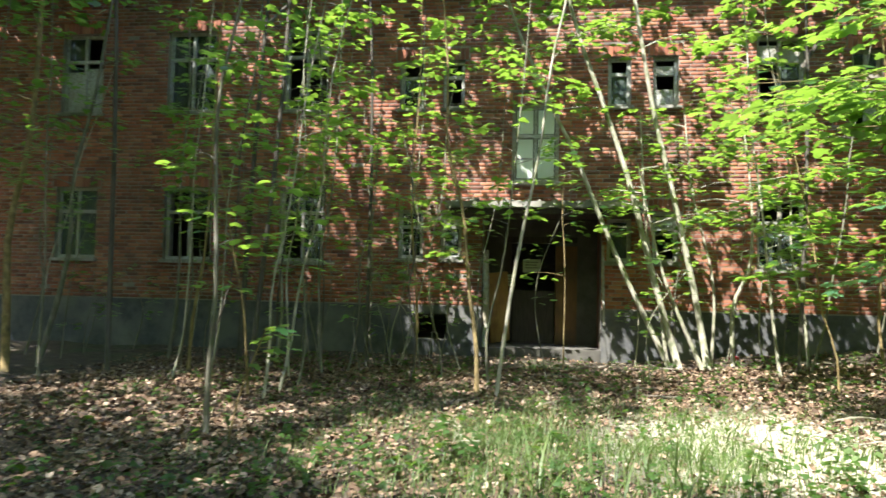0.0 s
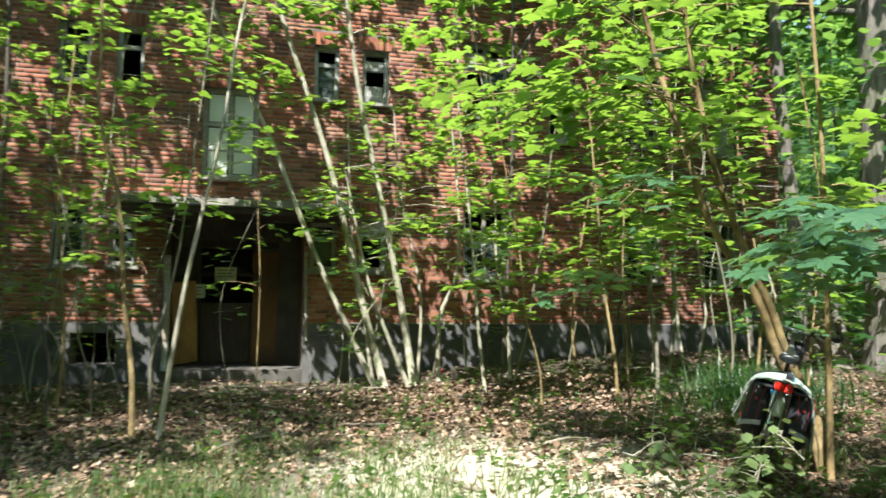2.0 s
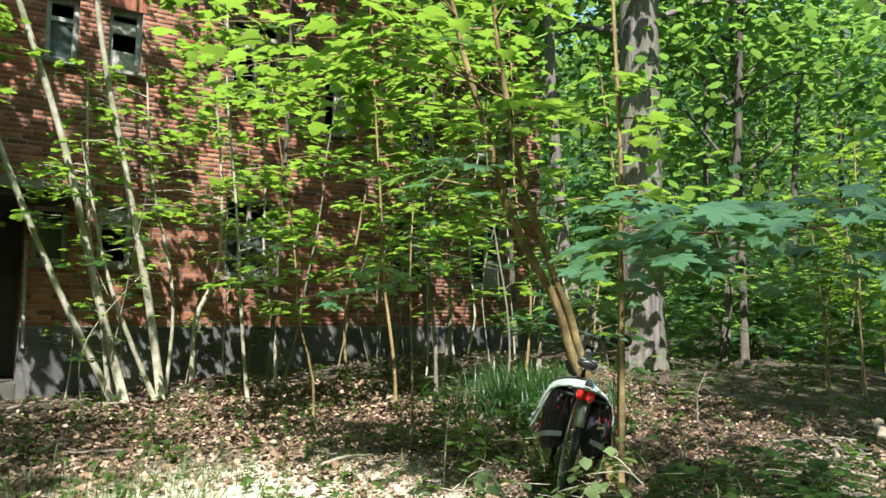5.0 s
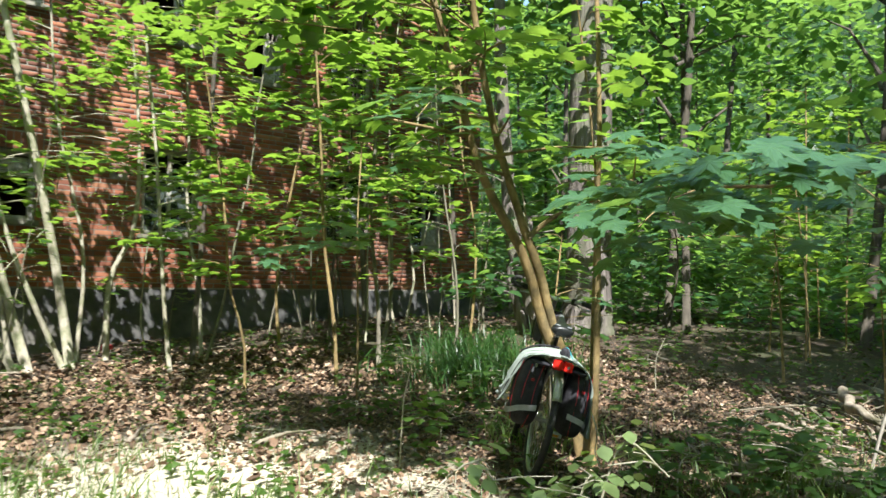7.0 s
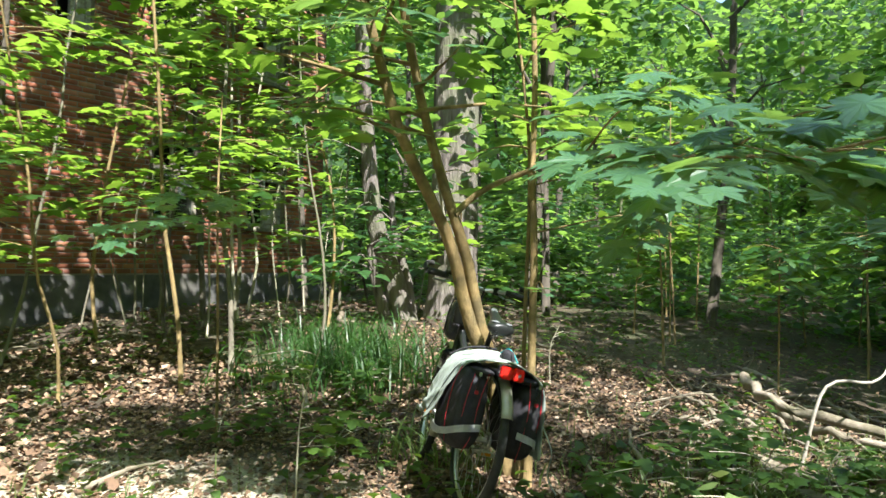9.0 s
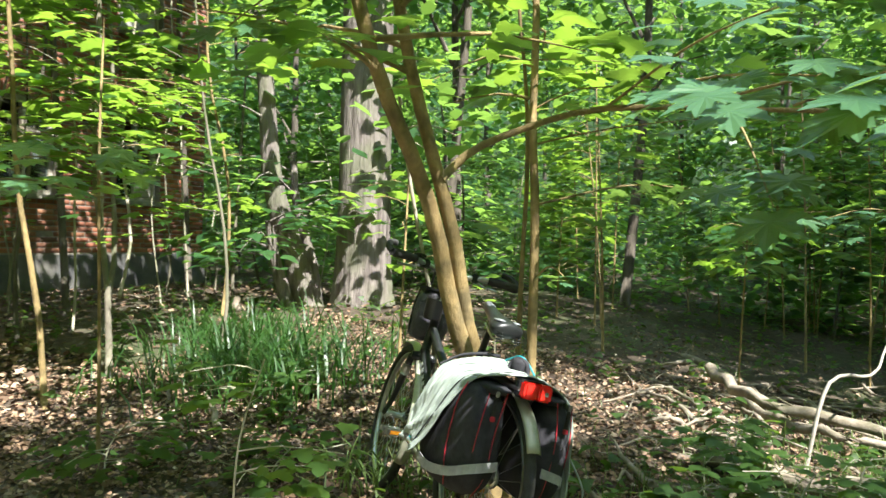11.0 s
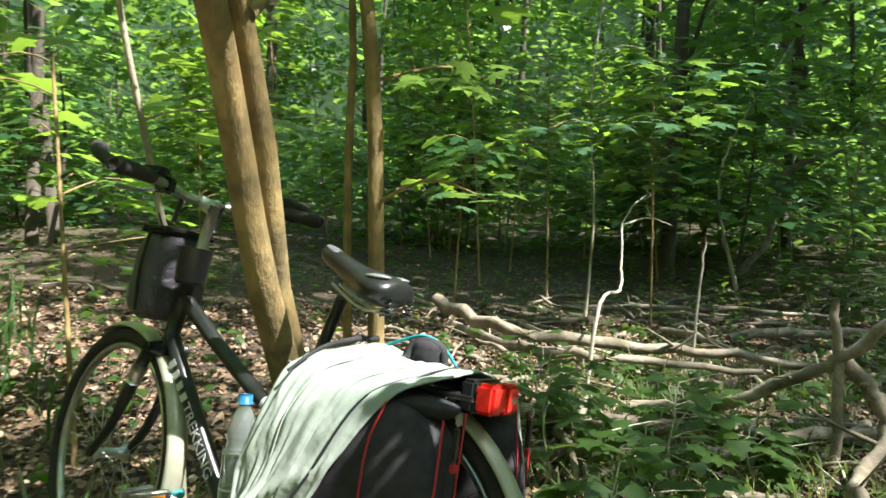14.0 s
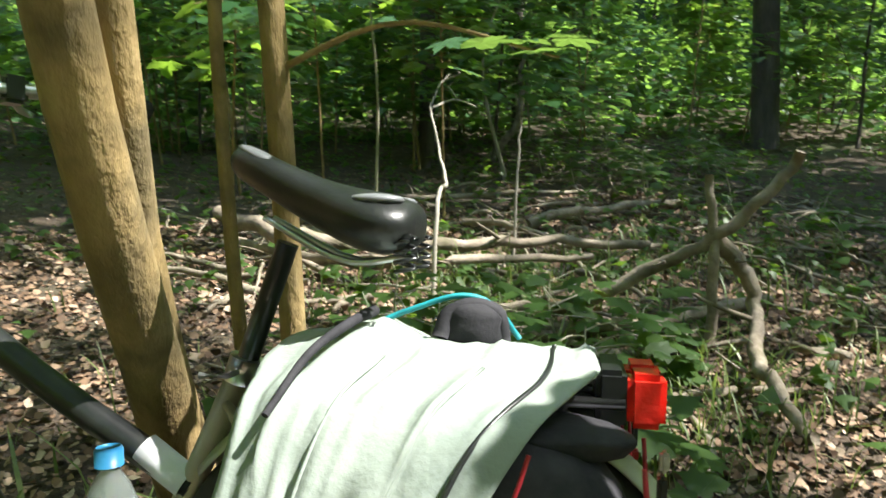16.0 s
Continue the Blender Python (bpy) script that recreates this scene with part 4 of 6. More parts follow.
spray_sapling(7.4, 3.2, 2.2, 3.0, 607, 0.13, 10, 10, 0.9, 0.5, 0.016)


def tall_tree(x, y, h, r, crown_low, crown_r, leaves, seed, size=0.24, bark=None, lean=(0, 0)):
    """A forest tree: tapered trunk, rising limbs, a crown of many leaves in uneven clumps."""
    rnd = np.random.RandomState(seed)
    e = new("forest_tree")
    z = gz(x, y) - 0.05
    e.location = (x, y, z)
    tagged(e, "tall slim forest tree with a dark trunk and green crown", "tree", "forest trees")
    top = Vector((rnd.uniform(-0.8, 0.8) + lean[0], rnd.uniform(-0.8, 0.8) + lean[1], h))
    line = spline([(0, 0, 0), top * 0.33 + Vector((rnd.uniform(-0.2, 0.2), rnd.uniform(-0.2, 0.2), 0)), top * 0.66, top], 9)
    tube("trunk", line, taper(r, r * 0.25, 9), bark or M_BARK_DARK, e, 9, 0.1, seed)
    twig, cen = [], []
    m = max(6, leaves // 110)
    for k in range(m):
        hh = crown_low + (h + 0.6 - crown_low) * rnd.rand()
        u = hh / h
        az = rnd.uniform(0, 2 * math.pi)
        d = crown_r * rnd.uniform(0.25, 1.0) * math.sqrt(max(0.1, 1 - abs(u - 0.62)))
        p = top * min(u, 0.98)
        q = p + Vector((math.cos(az) * d, math.sin(az) * d, rnd.uniform(0, 0.8)))
        cen.append(q)
        twig.append(tube_data([p - Vector((0, 0, 0.5)), p.lerp(q, 0.5), q], (0.035, 0.02, 0.006), 5))
    v, f = joined(twig)
    tagged(mesh_object("branchwork", v, f, bark or M_BARK_DARK, e, True), kind="stuff")
    cen = np.array([tuple(q) for q in cen])
    n = leaves
    c = cen[rnd.randint(0, m, n)]
    pos = c + rnd.normal(0, 1, (n, 3)) * np.array([0.62, 0.62, 0.28])
    # leaves are dropped where their shadow would cover places meant to be sunlit
    sun_x, sun_y = pos[:, 0] + x - (pos[:, 2] + z) * sun_dir.x / sun_dir.z, pos[:, 1] + y - (pos[:, 2] + z) * sun_dir.y / sun_dir.z
    spot = ((sun_x - 3.25) / 0.6) ** 2 + ((sun_y - 2.95) / 0.5) ** 2
    thin = rnd.rand(n)
    pile = ((sun_x - 6.4) / 1.8) ** 2 + ((sun_y - 1.8) / 1.3) ** 2
    wall_foot = ((sun_x - 3.0) / 0.6) ** 2 + ((sun_y - 8.6) / 0.35) ** 2
    facade = ((sun_x + 2.4) / 2.6) ** 2 + ((sun_y - 12.9) / 1.5) ** 2
    ok = ((facade > 1) | (thin < 0.45)) & ((spot > 1) | (thin < 0.08)) & ((pile > 1) | (thin < 0.40)) & (wall_foot > 1)
    pos, sun_x, sun_y = pos[ok], sun_x[ok], sun_y[ok]
    sun_gap = ((sun_x - 1.2) / 1.6) ** 2 + ((sun_y - 3.4) / 1.9) ** 2
    sun_gap = np.minimum(sun_gap, np.minimum(((sun_x + 1.0) / 2.0) ** 2 + ((sun_y - 3.1) / 1.9) ** 2, ((sun_x - 1.8) / 0.7) ** 2 + ((sun_y - 1.5) / 0.6) ** 2))
    pos = pos[sun_gap > 1 - 0.3 * np.sin(7 * sun_x) * np.sin(6 * sun_y)]
    n = len(pos)
    v, f = leaves_data(pos, rnd.uniform(0, 6.28, n), rnd.normal(0.2, 0.35, n), rnd.normal(0, 0.35, n), size * rnd.uniform(0.6, 1.2, n), SIMPLE)
    mesh_object("crown", v, f, M_LEAF_FAR, e)


# trees added behind and beside the path, mostly unseen, whose crowns shade it
SHADE = [(-6.5, -6.5), (-3.0, -7.5), (0.6, -8.2), (4.2, -6.8), (-9.5, -3.0), (-4.8, -10.5), (1.8, -12.0), (6.8, -9.5), (-11.5, 2.0), (-1.2, -14.5), (-8.0, -12.5), (5.6, -3.6), (-6.2, -1.6), (8.6, -5.5), (-13.5, -7.0), (-11.2, 6.0)]
for k, (x, y) in enumerate(SHADE):
    tall_tree(x, y, 13.5 + 3 * math.sin(k * 2.1), 0.17, 6.0, 3.4, 2600, 700 + k, 0.24)

# two more unseen trees, added to darken the left of the wall
for k, (x, y, h, lx, ly) in enumerate(((-12.6, 3.6, 14, 1.0, 0.5), (-10.6, -0.2, 15, 1.0, 1.0))):
    tall_tree(x, y, h, 0.16, 9.5, 3.6, 2300, 740 + k, 0.24, lean=(lx, ly))

# tall slender maples along the building, added to shade it, leafy only high up
for k, (x, y) in enumerate(((-9.6, 6.6), (-7.3, 7.0), (-5.9, 8.6), (-13.6, 6.6), (-15.6, 5.4), (-12.0, 5.0), (3.0, 8.1), (5.7, 8.5), (7.7, 8.8), (-11.3, 7.8), (-14.2, 8.3), (-10.4, 3.6), (-3.7, 8.7), (-5.2, 7.4))):
    tall_tree(x, y, 12.5 + 1.5 * math.sin(k * 1.7), 0.034 + 0.008 * (k % 3), 6.2 if x < 2 else 4.4, 2.4, 2300 if x < -9 else 1600 if x > 2 else 1100, 760 + k, 0.22, M_BARK_DARK)

# the wood on the far side
rnd = random.Random(31)
count = 0
while count < 62:
    x, y = rnd.uniform(8.5, 38), rnd.uniform(-26, 26)
    if (x < 12.5 and y > 9.5) or (x - 1.5) ** 2 + (y - 2) ** 2 < 70 or (abs(x - 8) < 1.3 and abs(y - 6.3) < 1.3):
        continue
    near = math.hypot(x, y) < 18
    tall_tree(x, y, rnd.uniform(9, 16), rnd.uniform(0.05, 0.14), rnd.uniform(1.4, 3.2), rnd.uniform(2.0, 3.2), 1900 if near else 1300, 800 + count, 0.2 if near else 0.28, M_BARK_DARK)
    count += 1
for k in range(84):
    while True:
        x, y = rnd.uniform(7.5, 22), rnd.uniform(-14, 14)
        if not ((x < 11.5 and y > 9.0) or (x - 2) ** 2 + (y - 2.2) ** 2 < 46 or (abs(x - 8) < 0.7 and abs(y - 6.3) < 0.7)):
            break
    z, h = gz(x, y) - 0.03, rnd.uniform(1.5, 4.5)
    pts = [(x, y, z), (x + rnd.uniform(-0.2, 0.2), y + rnd.uniform(-0.2, 0.2), z + h * 0.5), (x + rnd.uniform(-0.5, 0.5), y + rnd.uniform(-0.5, 0.5), z + h)]
    woody("forest_sapling", "leafy understorey sapling in the wood", "sapling", [(pts, rnd.uniform(0.012, 0.03), 0.005)], M_BARK_PALE if k % 4 == 0 else M_BARK_DARK, 900 + k, 15, 1.2, 22, 0.17, 0.25, 0.36,
          shape=FIVE, leafmat=M_LEAF_FAR, sides=6, group="understorey saplings")


for k in range(30):
    while True:
        x, y = rnd.uniform(6.4, 12.5), rnd.uniform(-8, 5)
        if (x - 3) ** 2 + (y - 2.2) ** 2 > 20 and not (x < 8.6 and y < 1.2):
            break
    spray_sapling(x, y, rnd.uniform(1.5, 3.6), rnd.uniform(0, 6.28), 1100 + k, 0.135, 15, 15, 1.0, 0.4, 0.014)
spray_sapling(-3.45, 2.75, 1.0, 0.5, 608, 0.12, 5, 6, 0.3, 0.75, 0.01)


def build_far_wood():
    """A deep belt of foliage all round, and a plain dark backdrop beyond it."""
    rnd = np.random.RandomState(12)
    n = 52000
    az, d = rnd.uniform(0, 2 * math.pi, n), rnd.uniform(27, 47, n)
    z = rnd.uniform(0, 1, n) ** 1.2 * 22
    clump = np.sin(az * 23 + z * 0.8) + np.sin(az * 41 - z * 1.3 + d * 0.7)
    keep = clump > -0.9
    az, d, z = az[keep], d[keep], z[keep]
    pos = np.stack([3 + d * np.cos(az), 2 + d * np.sin(az), z], 1)
    inside = (pos[:, 0] > X0 - 1) & (pos[:, 0] < X1 + 1) & (pos[:, 1] > WALL_Y - 1) & (pos[:, 1] < WALL_Y + 12)
    pos = pos[~inside]
    n = len(pos)
    v, f = leaves_data(pos, rnd.uniform(0, 6.28, n), rnd.normal(0.3, 0.5, n), rnd.normal(0, 0.5, n), rnd.uniform(0.4, 0.8, n), SIMPLE)
    tagged(mesh_object("far_wood", v, f, M_LEAF_FAR), "dense belt of green forest foliage", "forest", kind="stuff")
    # leaf layer added overhead to shade the wood's floor, and low scrub beneath it
    n = 14000
    x, y = rnd.uniform(9, 40, n), rnd.uniform(-30, 30, n)
    keep = (np.sin(x * 0.9 + y * 0.4) + np.sin(y * 0.8 - x * 0.5 + 1) > -1.1) & ~((x < 13) & (y > 9))
    x, y = x[keep], y[keep]
    pos = np.stack([x, y, rnd.uniform(8.5, 14, len(x))], 1)
    n2 = 60000
    az, d = rnd.uniform(-2.3, 1.25, n2), 10.5 + 24 * rnd.rand(n2) ** 1.2
    x, y = 2 + d * np.cos(az), 2 + d * np.sin(az)
    keep = ~((x < 12) & (y > 9.5)) & (np.sin(x * 1.7 + 0.6 * y) * np.sin(1.5 * y - 0.8 * x) > -0.35)
    x, y, d = x[keep], y[keep], d[keep]
    low = np.stack([x, y, ground_z(x, y) + (0.25 + 0.1 * d) * rnd.rand(len(x)) ** 1.3], 1)
    for name, label, p, size in (("shade_leaves", "green leaf layer added to shade the wood", pos, (0.3, 0.55)), ("scrub", "dense green scrub under the trees", low, (0.12, 0.26))):
        n = len(p)
        v, f = leaves_data(p, rnd.uniform(0, 6.28, n), rnd.normal(0.15, 0.25, n), rnd.normal(0, 0.25, n), rnd.uniform(*size, n), SIMPLE)
        tagged(mesh_object(name, v, f, M_LEAF_FAR), label, "forest", kind="stuff")
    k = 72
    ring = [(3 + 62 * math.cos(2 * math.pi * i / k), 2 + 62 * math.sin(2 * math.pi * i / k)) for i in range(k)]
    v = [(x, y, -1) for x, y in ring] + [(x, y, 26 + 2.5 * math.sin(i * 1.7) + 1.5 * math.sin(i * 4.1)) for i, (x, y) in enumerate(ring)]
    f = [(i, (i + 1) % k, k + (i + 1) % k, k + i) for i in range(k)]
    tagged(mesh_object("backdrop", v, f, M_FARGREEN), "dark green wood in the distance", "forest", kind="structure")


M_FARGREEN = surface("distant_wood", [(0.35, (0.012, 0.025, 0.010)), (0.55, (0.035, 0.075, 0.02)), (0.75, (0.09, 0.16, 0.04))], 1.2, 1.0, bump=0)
build_far_wood()


# ---------------------------------------------------------------- forest floor cover
def scatter(n, rnd, xr, yr):
    x, y = rnd.uniform(*xr, n), rnd.uniform(*yr, n)
    ok = ~((y > WALL_Y - 0.1) & (x < X1 + 0.1))
    return x[ok], y[ok]


def build_litter():
    rnd = np.random.RandomState(14)
    spans = ((78000, (-7.5, 4.5), (-0.5, 9.0)), (26000, (-8, 9.5), (-2.5, 11)), (66000, (1.8, 7.0), (-1.5, 6.0)), (8000, (7, 18), (-9, 11)))
    xy = [scatter(n, rnd, xr, yr) for n, xr, yr in spans]
    x, y = np.concatenate([q[0] for q in xy]), np.concatenate([q[1] for q in xy])
    # thinner on the sandy patch, so that its painted brightness shows
    bare = np.exp(-((x - 1.3) / 1.5) ** 2 - ((y - 3.4) / 1.9) ** 2) + 0.5 * np.exp(-((x + 0.7) / 1.5) ** 2 - ((y - 3.0) / 2.0) ** 2)
    keep = rnd.rand(len(x)) > 0.97 * np.minimum(bare, 1)
    x, y = x[keep], y[keep]
    n = len(x)
    pos = np.stack([x, y, ground_z(x, y) + rnd.uniform(0.0, 0.03, n)], 1)
    size = (0.022 + 0.05 * rnd.rand(n) ** 1.6) * np.where((x > 2.2) & (y < 6), 0.60, 1.0)
    v, f = leaves_data(pos, rnd.uniform(0, 6.28, n), rnd.normal(0, 0.28, n), rnd.normal(0, 0.42, n), size, CURLED)
    tagged(mesh_object("leaf_litter", v, f, M_LITTER), "dry brown fallen leaves covering the floor", "leaves", kind="stuff")


def build_grass():
    rnd = np.random.RandomState(15)
    x, y = scatter(210000, rnd, (-4.5, 6.5), (-2.5, 6.0))
    want = 1.0 * np.exp(-((x + 0.5) / 1.7) ** 2 - ((y - 3.0) / 2.1) ** 2) + 0.55 * np.exp(-((x - 4.5) / 0.55) ** 2 - ((y - 5.0) / 0.6) ** 2) + 0.55 * np.exp(-((x - 3.9) / 0.6) ** 2 - ((y - 1.4) / 0.9) ** 2) + 0.55 * np.exp(-((x - 5.0) / 0.9) ** 2 - ((y - 0.6) / 1.2) ** 2)
    want *= 0.55 + 0.45 * np.sin(2.3 * x + 1.1 * y) * np.sin(1.9 * y - 1.2 * x)
    keep = rnd.rand(len(x)) < want
    x, y = x[keep], y[keep]
    n = len(x)
    h = rnd.uniform(0.04, 0.17, n) * (1 + 0.9 * (rnd.rand(n) > 0.93))
    az, w = rnd.uniform(0, 6.28, n), rnd.uniform(0.0025, 0.005, n)
    bend = rnd.uniform(0.15, 0.9, n)
    z = ground_z(x, y) - 0.01
    c, s = np.cos(az), np.sin(az)
    rows = []
    for u, q in ((0, 1.0), (0.5, 0.8), (0.85, 0.45), (1.0, 0.05)):
        d = bend * h * u * u
        px, py, pz = x + c * d, y + s * d, z + h * (u - 0.35 * bend * u * u)
        rows += [np.stack([px - s * w * q, py + c * w * q, pz], 1), np.stack([px + s * w * q, py - c * w * q, pz], 1)]
    v = np.stack(rows, 1).reshape(-1, 3)
    t = np.array([(0, 1, 3, 2), (2, 3, 5, 4), (4, 5, 7, 6)])
    f = (t[None] + (np.arange(n) * 8)[:, None, None]).reshape(-1, 4)
    tagged(mesh_object("grass", v, f, M_GRASS), "thin tufts of green woodland grass", "grass", kind="stuff")


def build_herbs():
    rnd = np.random.RandomState(16)
    x, y = scatter(17000, rnd, (-6, 14), (-7, 10))
    want = 0.36 + 0.9 * np.exp(-((x + 2.6) / 0.9) ** 2 - ((y - 1.9) / 0.7) ** 2) + 0.6 * np.exp(-((x - 0.5) / 2.4) ** 2 - ((y - 1.5) / 1.6) ** 2) + 1.2 * np.exp(-((x - 7.2) / 2.2) ** 2 - ((y + 2.2) / 1.6) ** 2) + 0.5 * np.exp(-((x - 3.4) / 0.8) ** 2 - ((y - 1.6) / 0.8) ** 2) + 0.9 * np.exp(-((x - 5.2) / 1.0) ** 2 - ((y - 0.2) / 1.6) ** 2)
    want *= 0.4 + 0.6 * (np.sin(3.1 * x + 0.7 * y) * np.sin(2.6 * y - 0.9 * x) > 0)
    keep = rnd.rand(len(x)) < want
    x, y = np.repeat(x[keep], 4), np.repeat(y[keep], 4)
    n = len(x)
    pos = np.stack([x + rnd.normal(0, 0.02, n), y + rnd.normal(0, 0.02, n), ground_z(x, y) + rnd.uniform(0.02, 0.16, n)], 1)
    v, f = leaves_data(pos, rnd.uniform(0, 6.28, n), rnd.normal(0.15, 0.25, n), rnd.normal(0, 0.25, n), rnd.uniform(0.03, 0.085, n), FIVE)
    tagged(mesh_object("herbs", v, f, M_HERB), "low green herbs among the fallen leaves", "herbs", kind="stuff")


build_litter()
build_grass()
build_herbs()

# ---------------------------------------------------------------- the bicycle
M_BLACK = surface("black_lacquer", [(0.3, (0.010, 0.011, 0.012)), (0.7, (0.022, 0.024, 0.024))], 30, 0.28, bump=0.02)
M_RUBBER = surface("tyre_rubber", [(0.3, (0.014, 0.014, 0.014)), (0.7, (0.04, 0.038, 0.035))], 40, 0.8, bump=0.5, dist=0.003)
M_CHROME = surface("scratched_steel", [(0.3, (0.45, 0.46, 0.47)), (0.7, (0.66, 0.67, 0.68))], 40, 0.3, 1.0, bump=0.05)
M_FENDER = surface("khaki_silver_fender", [(0.3, (0.34, 0.35, 0.26)), (0.7, (0.50, 0.50, 0.40))], 14, 0.35, 0.25, bump=0.05, stain=(0.25, 0.24, 0.17))
M_FABRIC = surface("black_nylon", [(0.3, (0.018, 0.018, 0.021)), (0.7, (0.045, 0.044, 0.050))], 22, 0.75, bump=0.25, dist=0.004)
M_FABRIC.node_tree.nodes["Principled BSDF"].inputs["Specular IOR Level"].default_value = 0.15
# dark cloth whose purple-grey sheen is put into the base colour
M_BAGSHEEN = surface("dark_cloth_with_sheen", [(0.3, (0.034, 0.031, 0.043)), (0.7, (0.10, 0.092, 0.12))], 9, 0.42, bump=0.5, dist=0.02)
M_REFLECT = surface("grey_reflective_band", [(0.3, (0.26, 0.265, 0.275)), (0.7, (0.40, 0.405, 0.415))], 30, 0.4, 0.1, bump=0.05)
M_PIPING = surface("red_piping", [(0.3, (0.26, 0.012, 0.02)), (0.7, (0.40, 0.02, 0.035))], 30, 0.5, bump=0)
M_JACKET = surface("pale_grey_green_cloth", [(0.3, (0.22, 0.26, 0.232)), (0.7, (0.31, 0.35, 0.312))], 8, 0.85, bump=0.35, dist=0.006, stain=(0.22, 0.265, 0.235), stain_scale=5)
M_TEAL = surface("teal_cord", [(0.3, (0.01, 0.20, 0.24)), (0.7, (0.02, 0.34, 0.38))], 40, 0.6, bump=0)
M_BLUECAP = surface("blue_cap", [(0.3, (0.02, 0.16, 0.34)), (0.7, (0.04, 0.24, 0.46))], 20, 0.4, bump=0)
M_SADDLE = surface("black_saddle_vinyl", [(0.3, (0.008, 0.009, 0.009)), (0.7, (0.018, 0.02, 0.02))], 30, 0.36, bump=0.15, dist=0.003)
M_GREYPAD = surface("grey_saddle_gloss", [(0.3, (0.13, 0.14, 0.15)), (0.7, (0.20, 0.21, 0.22))], 30, 0.35, bump=0.1)
M_LETTER = surface("pale_lettering", [(0.3, (0.5, 0.52, 0.54)), (0.7, (0.62, 0.63, 0.65))], 30, 0.4, bump=0)
M_PLASTIC = glass_material("clear_bottle_plastic", (0.85, 0.93, 0.92), 0.08, 0.9)


def red_lens():
    m, t, b, _ = material("red_lamp_lens")
    b.inputs["Base Color"].default_value = (0.72, 0.03, 0.02, 1)
    b.inputs["Roughness"].default_value = 0.18
    b.inputs["Subsurface Weight"].default_value = 0.4
    b.inputs["Subsurface Radius"].default_value = (0.03, 0.004, 0.003)
    bumped(t, b, noise_of(t, 160, 2), 0.3, 0.002)
    return m


M_LENS = red_lens()
BX, BY = 2.97, 2.63
BIKE = pose(BX, BY, 0.075, 0, 0, 50) @ pose(0, 0, 0, 13, 0, 0)
STEER_AT = Vector((0.70, 0, 0.80))
STEER = Matrix.Translation(STEER_AT) @ Matrix.Rotation(radians(-9), 4, Vector((-0.30, 0, 1)).normalized()) @ Matrix.Translation(-STEER_AT)


def on_bike(name, label, category, extra=None):
    """A thing that stands or hangs in the bicycle's own axes."""
    e = new(name)
    e.matrix_world = BIKE @ (extra or Matrix())
    return tagged(e, label, category)


def ring(name, r, minor, mat, parent, m, seg=48, sides=10, squash=1.0):
    verts, faces = [], []
    for i in range(seg):
        a = 2 * math.pi * i / seg
        for k in range(sides):
            b = 2 * math.pi * k / sides
            q = r + minor * math.cos(b)
            verts.append(m @ Vector((math.cos(a) * q, minor * squash * math.sin(b), math.sin(a) * q)))
            faces.append((i * sides + k, i * sides + (k + 1) % sides, (i + 1) % seg * sides + (k + 1) % sides, (i + 1) % seg * sides + k))
    return mesh_object(name, verts, faces, mat, parent, True)


def wheel(parent, m):
    w = new("wheel")
    w.parent = parent
    ring("tyre", 0.329, 0.021, M_RUBBER, w, m, 64, 12)
    ring("rim", 0.300, 0.010, M_CHROME, w, m, 64, 8, 1.2)
    tube("hub", [m @ Vector((0, y, 0)) for y in (-0.05, -0.047, -0.03, 0.03, 0.047, 0.05)], (0.012, 0.028, 0.014, 0.014, 0.028, 0.012), M_CHROME, w, 12)
    tube("axle", [m @ Vector((0, -0.075, 0)), m @ Vector((0, 0.075, 0))], 0.006, M_CHROME, w, 8)
    for k in range(28):
        a = 2 * math.pi * k / 28
        b = a + (0.5 if k % 4 < 2 else -0.5)
        y = 0.03 if k % 2 else -0.03
        tube("spoke", [m @ Vector((0.026 * math.cos(b), y, 0.026 * math.sin(b))), m @ Vector((0.295 * math.cos(a), 0, 0.295 * math.sin(a)))], 0.0011, M_CHROME, w, 4)
    return w


def fender(parent, m, a0, a1, name="fender"):
    """A curved mudguard strip over the wheel, with a hollow section."""
    verts, faces, n, k = [], [], 26, 9
    for i in range(n):
        a = radians(a0 + (a1 - a0) * i / (n - 1))
        for j in range(k):
            u = -1 + 2 * j / (k - 1)
            r = 0.366 - 0.014 * u * u
            verts.append(m @ Vector((math.cos(a) * r, 0.027 * u, math.sin(a) * r)))
        if i:
            o = (i - 1) * k
            faces += [(o + j, o + j + 1, o + k + j + 1, o + k + j) for j in range(k - 1)]
    ob = mesh_object(name, verts, faces, M_FENDER, parent, True, "khaki-silver mudguard")
    s = ob.modifiers.new("thick", "SOLIDIFY")
    s.thickness = 0.002
    return ob


def lettering(text, size, mat, parent, m, name="lettering"):
    c = bpy.data.curves.new(name, "FONT")
    c.body, c.size, c.extrude, c.align_x, c.align_y = text, size, 0.0006, "CENTER", "CENTER"
    tmp = new(name, c)
    me = bpy.data.meshes.new_from_object(tmp.evaluated_get(bpy.context.evaluated_depsgraph_get()))
    bpy.data.objects.remove(tmp)
    me.materials.clear()
    me.materials.append(mat)
    ob = new(name, me)
    ob.parent = parent
    ob.matrix_local = m
    return ob


